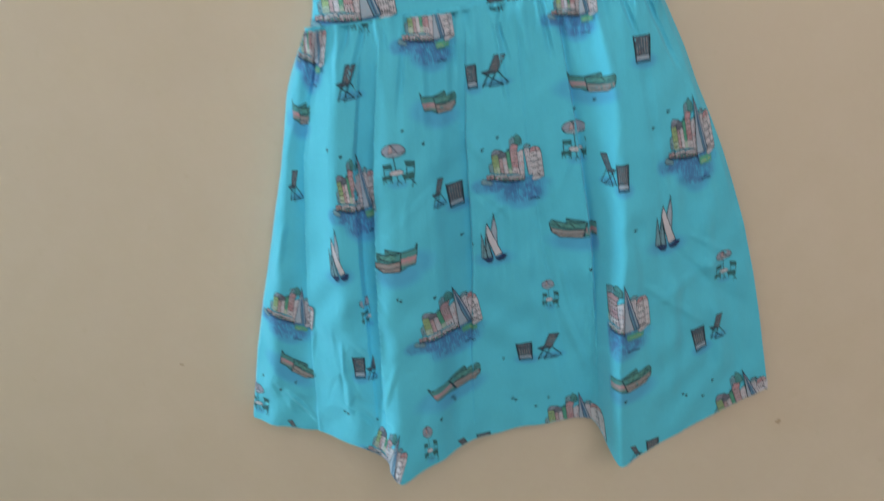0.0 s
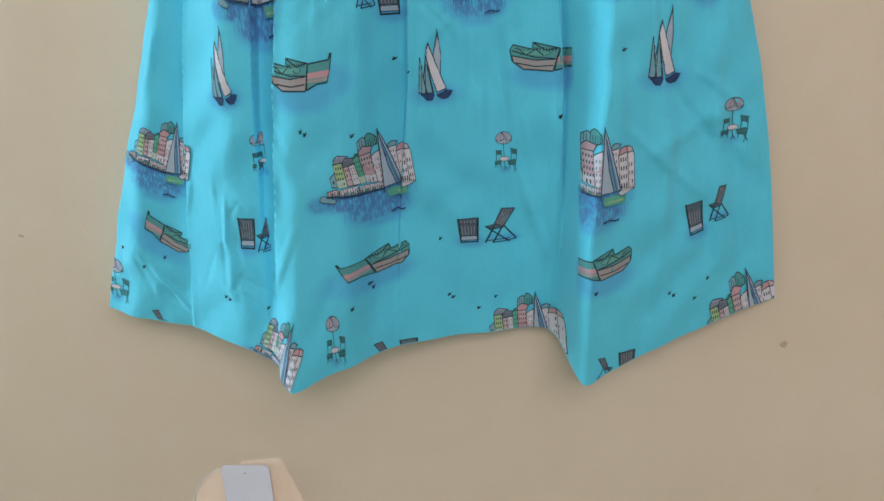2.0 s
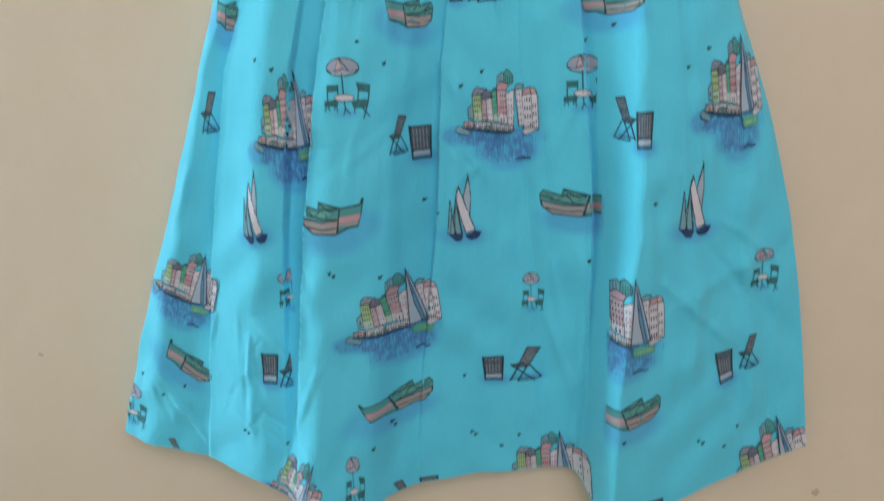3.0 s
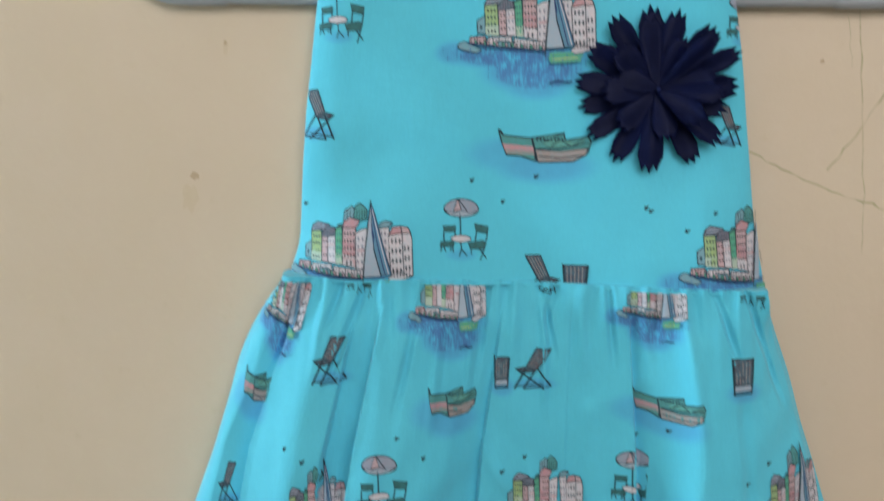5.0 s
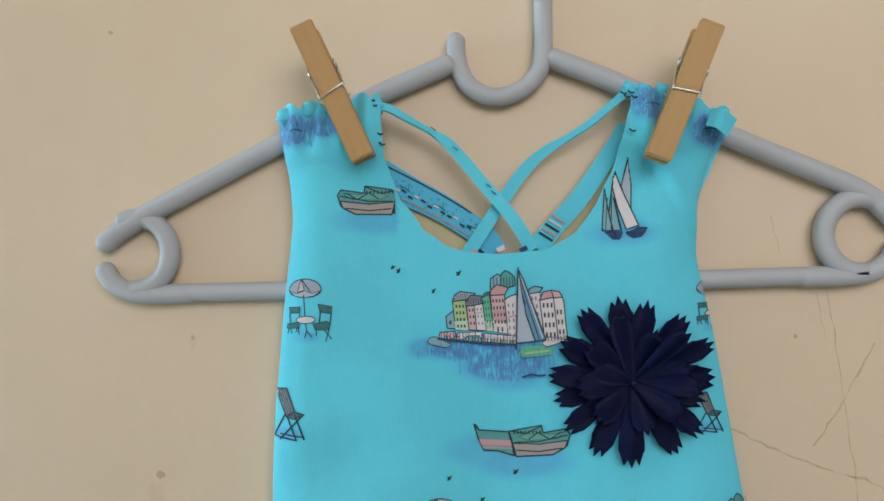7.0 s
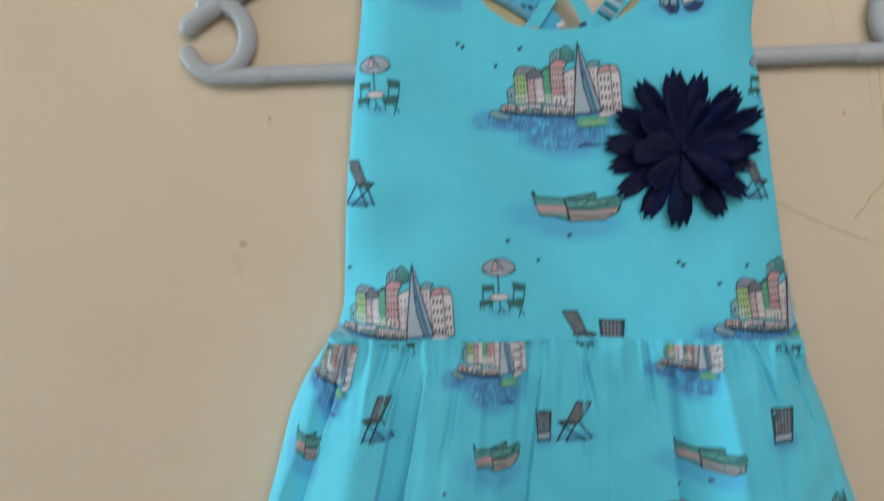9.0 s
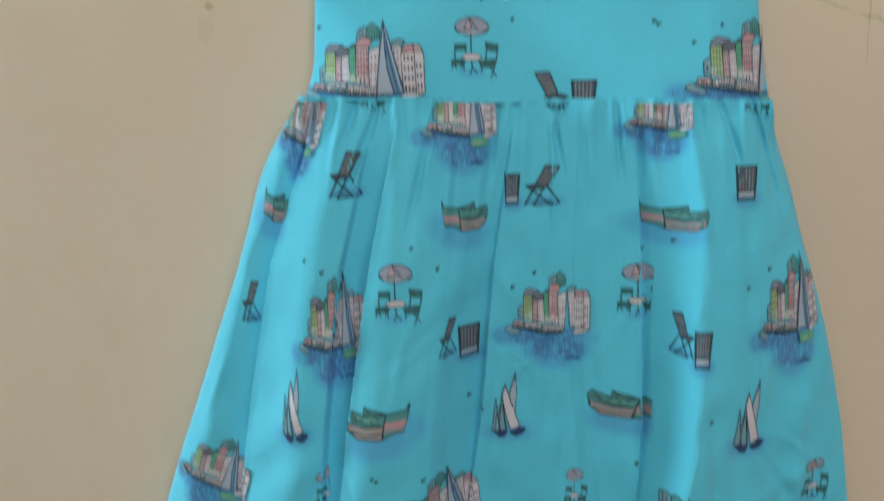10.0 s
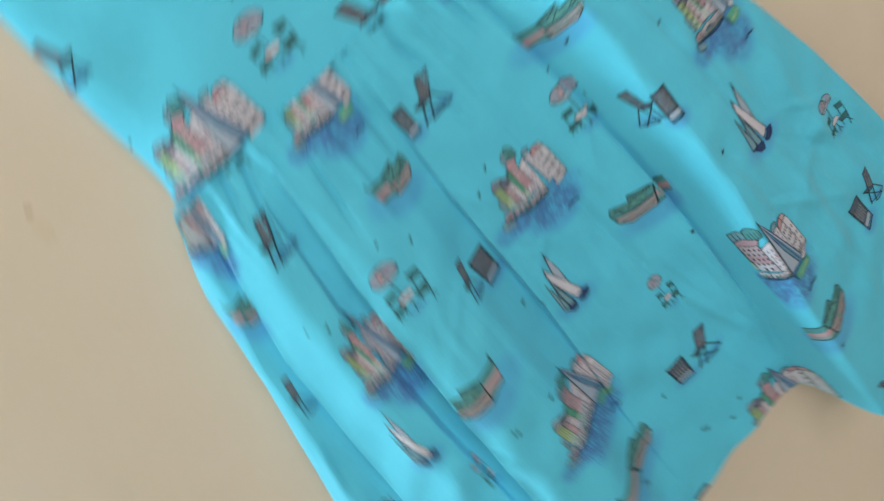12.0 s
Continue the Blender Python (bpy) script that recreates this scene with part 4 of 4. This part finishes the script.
def draw_boat():
    p = Print((570, 760), 0.108e-3)
    p.wash(420, 800, 200, 80, 0.42)
    p.wash(570, 850, 230, 80, 0.52)
    p.fill("sea", (516, 724), (655, 700), (662, 732), (760, 714), (776, 738), (762, 788), (700, 826), (545, 832), (530, 770))
    p.fill("beige", (530, 775), (640, 782), (765, 765), (755, 795), (700, 826), (545, 832))
    p.fill("moss", (560, 748), (610, 725), (690, 738), (750, 730), (720, 758), (600, 765), edge=2)
    p.line("black", (516, 722), (590, 735), (660, 700))
    p.line("black", (540, 772), (640, 770), (766, 742))
    p.line("black", (600, 760), (640, 730), (690, 760), (740, 728))
    p.line("black", (545, 805), (640, 812), (740, 798))
    p.fill("sea", (366, 690), (386, 714), (515, 726), (536, 828), (470, 806), (406, 802), (384, 750))
    p.fill("pink", (386, 752), (522, 762), (527, 786), (396, 778), edge=0)
    p.fill("beige", (398, 780), (527, 790), (530, 800), (404, 794), edge=0)
    p.line("black", (366, 688), (376, 692), (390, 716), wide=5)
    p.line("black", (515, 722), (538, 828), wide=4.5)
    for x in range(536, 650, 16):
        p.line("black", (x, 722), (x + 4, 738))
    return p


def draw_sail():
    p = Print((548.5, 554.5), 0.138e-3)
    p.wash(545, 672, 125, 52, 0.5)
    p.fill("grey", (570, 412), (580, 500), (574, 598), (560, 560), (546, 505), edge=4.2)
    p.fill("stone", (488, 512), (498, 590), (510, 664), (474, 664), edge=4.2)
    p.line("black", (497, 545), (486, 664), wide=3)
    p.fill("stone", (520, 470), (522, 560), (540, 664), (512, 664), (500, 600), edge=4.2)
    p.fill("white", (527, 456), (548, 520), (598, 648), (556, 662), (530, 580), (514, 500), edge=4.6)
    p.line("black", (529, 452), (512, 520), (505, 664), wide=3.6)
    p.line("black", (516, 540), (536, 664), wide=3)
    p.line("black", (546, 505), (572, 412), (566, 400), wide=3.2)
    p.fill("navy", (470, 654), (500, 668), (512, 662), (545, 668), (540, 684), (532, 697), (508, 696), (490, 676), edge=0)
    p.fill("navy", (552, 672), (580, 662), (596, 652), (628, 656), (618, 676), (604, 690), (578, 694), (560, 684), edge=0)
    p.line("black", (484, 672), (512, 664), (522, 694), wide=4)
    p.line("black", (556, 668), (590, 684), (622, 662), wide=3)
    return p


def draw_umbrella():
    p = Print((209, 202), 0.09e-3)
    p.wash(195, 335, 75, 30, 0.4)
    canopy = [(189 + 86 * math.cos(radians(d)), 100 + (55 if d > 180 else 38) * math.sin(radians(d))) for d in range(0, 360, 15)]
    p.fill("mauve", *canopy, edge=5)
    p.fill("grey", (104, 104), (150, 118), (189, 104), (230, 118), (272, 106), (240, 130), (190, 139), (135, 130), edge=3)
    p.fill("salmon", (170, 46), (150, 112), (189, 102), edge=4)
    p.line("black", (172, 46), (218, 108), wide=5)
    p.line("black", (184, 125), (190, 250), wide=6)
    p.fill("olive", (102, 186), (164, 184), (162, 214), (108, 216), edge=3)
    p.line("black", (106, 214), (108, 264), wide=6)
    p.line("black", (162, 212), (160, 262), wide=5)
    p.fill("olive", (92, 268), (160, 260), (156, 290), (90, 292), edge=3)
    for a, b in (((100, 290), (92, 318)), ((108, 290), (118, 316)), ((152, 288), (156, 322)), ((146, 288), (140, 312))):
        p.line("black", a, b, wide=5)
    p.fill("olive", (257, 172), (326, 186), (322, 222), (266, 212), edge=3)
    p.line("black", (268, 212), (262, 264), wide=6)
    p.line("black", (322, 220), (314, 275), wide=6)
    p.fill("olive", (228, 270), (300, 258), (318, 272), (306, 302), (240, 302), edge=3)
    for a, b in (((246, 300), (244, 330)), ((312, 290), (290, 362)), ((285, 300), (322, 350))):
        p.line("black", a, b, wide=5)
    p.round("white", 192, 250, 50, 18, edge=4)
    p.line("black", (192, 268), (196, 305), (186, 340), wide=5)
    p.line("black", (196, 305), (224, 336), wide=5)
    return p


def draw_lounger():
    p = Print((120, 702.5), 0.09e-3)
    p.wash(110, 790, 95, 34, 0.5)
    p.fill("wood", (48, 584), (112, 580), (152, 690), (110, 714), edge=5)
    for k in range(4):
        p.line("beige", (62 + k * 13, 592), (114 + k * 9, 700 - k * 5), wide=2.6)
    p.fill("wood", (108, 714), (152, 690), (198, 702), (152, 724), edge=5)
    p.line("black", (150, 700), (198, 818), wide=9)
    p.line("black", (104, 700), (44, 800), wide=8)
    p.line("black", (190, 706), (76, 816), wide=8)
    p.line("black", (116, 716), (160, 822), wide=8)
    p.line("black", (44, 800), (160, 820), wide=7)
    p.line("black", (76, 790), (198, 806), wide=6)
    return p


def draw_chair():
    p = Print((50, 55), 0.108e-3)
    p.wash(60, 104, 80, 32, 0.55)
    p.fill("wood", (6, 4), (94, 2), (90, 78), (14, 80), edge=4)
    for k in range(5):
        p.line("beige", (18 + k * 15, 10), (22 + k * 14, 72), wide=3.2)
    p.fill("grey", (16, 80), (88, 78), (92, 96), (12, 98), edge=3)
    p.line("black", (2, 0), (14, 108), wide=7)
    p.line("black", (98, 0), (92, 108), wide=7)
    p.line("black", (10, 106), (94, 104), wide=6)
    return p


def cut(points, axis, value, keep_more):
    """The part of a flat shape on one side of a line."""
    kept = []
    for a, b in zip(points, points[1:] + points[:1]):
        ia, ib = (a[axis] >= value) == keep_more, (b[axis] >= value) == keep_more
        if ia:
            kept.append(a)
        if ia != ib:
            k = (value - a[axis]) / (b[axis] - a[axis])
            kept.append((a[0] + k * (b[0] - a[0]), a[1] + k * (b[1] - a[1])))
    return kept


def lay(drawing, x, z, wide, high, turn, low, top, panel, name, surface=None, free=False):
    """Lays a drawing on the cloth at (x, z), cut where the cloth ends, and stains the cloth with its wash."""
    c, s, unit = math.cos(radians(turn)), math.sin(radians(turn)), drawing.unit
    upper = panel is not skirt
    verts, faces, slots = [], [], []
    for layer, (ink, points) in enumerate(drawing.shapes):
        flat_shape = []
        for px, py in points:
            a, b = (px - drawing.middle[0]) * unit * wide, (drawing.middle[1] - py) * unit * high
            flat_shape.append((x + a * c - b * s, z + a * s + b * c))
        zs = [q[1] for q in flat_shape]
        zm = (min(zs) + max(zs)) / 2
        left, right = (bodice_left(zm), bodice_right(zm)) if upper else (skirt_left(zm), skirt_right(zm))
        if upper and zm > NECK and not free:
            right = min(right, neck_left(zm)) if x < 0 else right
            left = max(left, neck_right(zm)) if x > 0 else left
        flat_shape = cut(flat_shape, 0, max(low, float(left) + 0.0006), True)
        flat_shape = cut(flat_shape, 0, min(top, float(right) - 0.0006), False) if len(flat_shape) > 2 else []
        if len(flat_shape) > 2:
            flat_shape = cut(flat_shape, 1, WAIST + 0.001 if upper else WAIST - 0.0004, upper)
        if len(flat_shape) < 3:
            continue
        first = math.floor(min(q[0] for q in flat_shape) / 0.0015)
        last = math.floor(max(q[0] for q in flat_shape) / 0.0015)
        for k in range(first, last + 1):
            strip = cut(flat_shape, 0, k * 0.0015, True)
            strip = cut(strip, 0, (k + 1) * 0.0015, False) if len(strip) > 2 else []
            if len(strip) > 2 and not upper:
                strip = cut(strip, 1, float(hem((k + 0.5) * 0.0015)) + 0.0006, True)
            while len(strip) > 2:
                # long strips are cut again, so that they follow the folds
                base = min(q[1] for q in strip)
                if max(q[1] for q in strip) - base > 0.006:
                    piece, strip = cut(strip, 1, base + 0.004, False), cut(strip, 1, base + 0.004, True)
                else:
                    piece, strip = strip, []
                if len(piece) < 3:
                    continue
                area = sum(p[0] * q[1] - q[0] * p[1] for p, q in zip(piece, piece[1:] + piece[:1]))
                if abs(area) < 1e-12:
                    continue
                mx, mz = sum(q[0] for q in piece) / len(piece), sum(q[1] for q in piece) / len(piece)
                if not (float(bodice_left(mz)) < mx < float(bodice_right(mz)) if upper else float(skirt_left(mz)) < mx < float(skirt_right(mz))):
                    continue
                if area < 0:
                    piece = piece[::-1]
                start = len(verts)
                verts += [(px, layer, pz) for px, pz in piece]
                faces.append(list(range(start, start + len(piece))))
                slots.append(INK_SLOT[ink])
    if not faces:
        return
    v = np.array(verts)
    surface = surface or (bodice_front if upper else skirt_front)
    v[:, 1] = surface(v[:, 0], v[:, 2]) - 0.00022 - v[:, 1] * 0.0000035
    data = bpy.data.meshes.new(name)
    data.from_pydata(v.tolist(), [], faces)
    for m in INKS:
        data.materials.append(m)
    data.polygons.foreach_set("material_index", slots)
    data.update()
    ob = new(name, data)
    ob.parent = panel
    ob.location = -panel.location - dress.location


def stain_cloth(panel, marks):
    """Adds the blue wash of all prints to a panel's mesh."""
    data = panel.data
    co = np.empty(len(data.vertices) * 3)
    data.vertices.foreach_get("co", co)
    x, z = co[0::3], co[2::3]
    amount = np.zeros(len(x))
    for drawing, (px, pz, wide, high, turn, low, top) in marks:
        c, s, unit = math.cos(radians(turn)), math.sin(radians(turn)), drawing.unit
        a = ((x - px) * c + (z - pz) * s) / (unit * wide) + drawing.middle[0]
        b = drawing.middle[1] - (-(x - px) * s + (z - pz) * c) / (unit * high)
        for bx, by, rx, ry, much in drawing.blobs:
            away = np.hypot((a - bx) / rx, (b - by) / ry)
            amount = np.maximum(amount, much * ramp((1.25 - away) / 0.7) * (x > low - 0.001) * (x < top + 0.001))
    data.attributes["wash"].data.foreach_set("value", amount)

# x, z, width and height against true size, degrees turned, and the stretch of x that shows
CITY_PRINTS = [
    (0.0027, 1.3781, 0.96, 1.05, 0, -1, 1),
    (-0.0829, 1.2663, 0.95, 1.09, 0, -1, 1),
    (0.1088, 1.2693, 0.87, 1.09, 0, -1, 1),
    (-0.0323, 1.2450, 0.54, 0.95, 0, -1, 1),
    (0.0660, 1.2468, 0.46, 0.78, 0, -1, 1),
    (-0.1125, 1.2405, 0.34, 0.98, -14, -1, 1),
    (-0.0965, 1.1377, 0.46, 1.17, 0, -1, 1),
    (0.0184, 1.1404, 0.71, 1.01, 0, -1, 1),
    (0.1388, 1.1497, 0.54, 1.19, 5, -1, 1),
]
CITY_PRINTS += [
    (-0.1683, 1.0440, 0.64, 0.91, -20, -1, 1),
    (-0.0432, 1.0298, 0.72, 1.02, 4, -1, 1),
    (0.0801, 1.0281, 0.78, 1.06, 0, 0.0777, 1),
    (0.0438, 0.9221, 0.79, 1.02, 0, -1, 1),
    (0.1766, 0.9291, 0.79, 1.25, 13, -1, 1),
    (-0.1018, 0.9268, 0.51, 1.20, -24, -1, 1),
]
BOAT_PRINTS = [
    (0.0127, 1.3169, 1.03, 1.02, 0, -1, 1),
    (-0.0499, 1.4346, -1.06, 1.00, 0, -1, -0.0453),
    (-0.1290, 1.1930, 0.36, 1.09, -10, -1, 1),
    (-0.0290, 1.1902, 0.53, 1.03, 0, -1, 1),
    (0.0755, 1.1919, 0.70, 0.89, 0, -1, 1),
    (-0.0716, 1.0845, -0.75, 1.23, 0, -0.0885, 1),
    (0.0617, 1.0859, -0.99, 1.08, -4, -1, 0.0741),
    (-0.0424, 0.9725, 0.88, 1.02, 12, -1, 1),
    (0.0890, 0.9716, 0.83, 1.09, 10, 0.0763, 1),
    (-0.1726, 0.9907, 0.76, 0.95, -36, -1, 1),
]
SAIL_PRINTS = [
    (0.0646, 1.4304, 1.01, 0.98, 0, -1, 1),
    (-0.1167, 1.0888, 0.67, 1.02, 0, -1, 1),
    (-0.0031, 1.0829, 0.91, 0.96, 0, -1, 1),
    (0.1219, 1.0881, 0.88, 1.00, 0, -1, 1),
]
UMB_PRINTS = [
    (-0.0887, 1.3812, 1.09, 1.08, 0, -1, 1),
    (0.1078, 1.3787, 0.98, 0.86, 0, -1, 1),
    (-0.0253, 1.2750, 1.11, 1.07, 0, -1, 1),
    (-0.0609, 1.1514, 1.09, 1.10, 0, -1, 1),
    (0.0646, 1.1504, 1.11, 1.09, 0, -1, 0.07),
    (-0.0992, 1.0403, 0.72, 0.88, 0, -1, -0.1006),
    (0.0364, 1.0317, 0.62, 0.85, 0, -1, 1),
    (0.1659, 1.0458, 0.82, 0.91, 0, -1, 1),
    (-0.2138, 0.9594, 0.84, 0.98, -8, -1, 1),
    (-0.0660, 0.9306, 0.47, 1.14, 0, -1, 1),
]
LOUNGE_PRINTS = [
    (-0.1005, 1.3304, 1.17, 1.16, 0, -1, 1),
    (0.1016, 1.3280, 0.94, 0.89, 0, -1, 1),
    (0.0135, 1.2513, 1.30, 1.08, 0, -1, 1),
    (-0.0889, 1.2107, -1.10, 1.09, 0, -1, 1),
    (0.0112, 1.2053, -1.34, 0.99, 0, -1, 1),
    (-0.1448, 1.1403, -0.69, 1.06, 0, -1, 1),
    (-0.0365, 1.1260, -0.61, 0.97, 0, -1, 1),
    (0.0830, 1.1319, 0.68, 1.05, 0, -1, 1),
    (0.0322, 0.9865, -1.38, 0.99, 0, -1, 1),
    (-0.1045, 0.9928, -0.87, 0.96, 0, -1, -0.1036),
    (0.1590, 0.9983, -0.83, 0.97, 8, -1, 1),
    (0.0925, 0.9045, 0.68, 0.70, 0, -1, 1),
    (-0.0423, 0.9111, 0.80, 0.77, 0, -1, 1),
    (-0.1864, 0.9337, 0.68, 0.68, 0, -1, 1),
]
CHAIR_PRINTS = [
    (0.0297, 1.2523, 1.16, 1.17, 0, -1, 1),
    (-0.0050, 1.2034, 0.74, 1.42, 0, -1, 1),
    (0.1088, 1.2095, 1.07, 1.48, 0, -1, 1),
    (-0.0260, 1.1213, 1.06, 1.61, 0, -1, 1),
    (0.0920, 1.1261, 0.78, 1.65, 0, -1, 1),
    (0.0124, 0.9844, 1.20, 1.38, 0, -1, 1),
    (-0.1159, 0.9943, 0.92, 1.67, -6, -1, 1),
    (0.1451, 0.9908, 0.99, 1.63, 8, -1, 1),
    (-0.0275, 0.9098, 1.04, 1.30, 0, -1, 1),
    (0.1058, 0.9063, 0.97, 1.30, 0, -1, 1),
    (-0.1717, 0.9240, 1.20, 1.11, 0, -1, 1),
]
BIRDS_ABOVE = [(-0.0470, 1.4009), (-0.0443, 1.3992), (-0.0151, 1.3972), (-0.0275, 1.3889), (-0.0223, 1.2994), (0.0094, 1.3019), (-0.0067, 1.2891), (0.0630, 1.2878), (0.0652, 1.2863), (0.0959, 1.2859), (0.0821, 1.2772), (-0.1074, 1.2858)]
BIRDS_BELOW = [(-0.0548, 1.1749), (-0.0420, 1.1637), (-0.1003, 1.1620), (-0.1098, 1.1673), (0.0084, 1.1588), (-0.0030, 1.1513), (0.0638, 1.1735), (0.0770, 1.1798), (0.1249, 1.1665), (0.1141, 1.1572), (-0.1439, 1.0989), (-0.0254, 1.0885), (-0.0182, 1.0805), (0.0989, 1.0882), (0.0681, 1.0521), (-0.0743, 1.0537), (-0.0722, 1.0520), (-0.0483, 1.0491), (-0.1767, 0.9759), (-0.2054, 0.9820), (-0.1907, 0.9704), (-0.0048, 0.9804), (-0.0009, 0.9438), (0.0015, 0.9418), (0.0280, 0.9404), (0.0171, 0.9332), (-0.0467, 0.9591), (-0.0453, 0.9561), (-0.0557, 0.9481), (0.0858, 0.9550), (0.1316, 0.9464), (0.1341, 0.9449), (0.1474, 0.9414), (0.1552, 0.9527), (-0.1355, 0.9538), (-0.1327, 0.9525), (-0.1087, 0.9474)]

CITY, CITY_BARE, BOAT, SAIL, UMBRELLA, LOUNGER, CHAIR = draw_city(), draw_city(False), draw_boat(), draw_sail(), draw_umbrella(), draw_lounger(), draw_chair()
marks_above, marks_below = [], []
for drawing, name, rows in ((CITY, "printed_harbour_town", CITY_PRINTS), (BOAT, "printed_rowing_boat", BOAT_PRINTS), (SAIL, "printed_sailing_boat", SAIL_PRINTS),
                            (UMBRELLA, "printed_parasol_and_table", UMB_PRINTS), (LOUNGER, "printed_lounger", LOUNGE_PRINTS), (CHAIR, "printed_deck_chair", CHAIR_PRINTS)):
    for k, row in enumerate(rows):
        upper = row[1] > WAIST and not (drawing is CITY and k in (3, 4, 5))
        chosen = CITY_BARE if drawing is CITY and k == 7 else drawing
        panel = bodice if upper else skirt
        (marks_above if upper else marks_below).append((chosen, row))
        lay(chosen, *row, panel, name)
for drawing, name, x in ((UMBRELLA, "printed_parasol_and_table", -0.0760), (LOUNGER, "printed_lounger", 0.0165), (UMBRELLA, "printed_parasol_and_table", 0.1130)):
    lay(drawing, x, WAIST + 0.0068, 0.6, 1.0, 0, -1, 1, skirt, name)
BIRD = Print((0, 0), 0.125e-3)
BIRD.fill("black", (-10, 6), (-6, -2), (2, -7), (11, -10), (6, -1), (3, 5), (-4, 9), edge=0)
BIRD.line("black", (-7, -8), (-2, -1), (1, 3), wide=4)
for panel, flock in ((bodice, BIRDS_ABOVE), (skirt, BIRDS_BELOW)):
    for k, (x, z) in enumerate(flock):
        lay(BIRD, x, z, 0.9 + 0.3 * (k % 3) / 2, 1.0, (k * 37) % 40 - 20, -1, 1, panel, "printed_bird")
SPECKS = Print((0, 0), 0.1e-3)
for k in range(30):
    px, py = random.Random(k).uniform(-100, 100), random.Random(k + 50).uniform(-60, 60)
    SPECKS.line("black", (px, py), (px + 1, py + 6 + 7 * (k % 3)), wide=2.2)
SPECKS.line("navy", (-40, -6), (0, -10), (35, -4), wide=5)
for panel, x, z in ((shoulder_a, -0.092, 1.468), (shoulder_b, 0.080, 1.474), (shoulder_b, 0.107, 1.462)):
    lay(SPECKS, x, z, 0.8, 1.0, 0, -1, 1, panel, "printed_specks", shoulder_front)
for x, z in ((-0.041, 1.4398), (-0.024, 1.4300), (-0.008, 1.4192)):
    lay(SPECKS, x, z, 0.85, 0.75, -31, -1, 1, facing, "printed_specks", lambda a, b: np.full_like(a, 0.4926), True)
# the shoulders were cut from a printed stretch of sea
SEA = Print((0, 0), 0.1e-3)
SEA.wash(0, 0, 150, 90, 0.95)
marks_above += [(SEA, (-0.093, 1.469, 1.0, 0.95, 0, -1, 1)), (SEA, (-0.078, 1.471, 0.8, 0.8, 0, -1, 1)), (SEA, (0.079, 1.475, 0.75, 1.05, 0, -1, 1)), (SEA, (0.107, 1.462, 0.8, 1.0, 0, -1, 1))]
for panel, marks in ((bodice, marks_above), (skirt, marks_below), (shoulder_a, marks_above), (shoulder_b, marks_above)):
    stain_cloth(panel, marks)
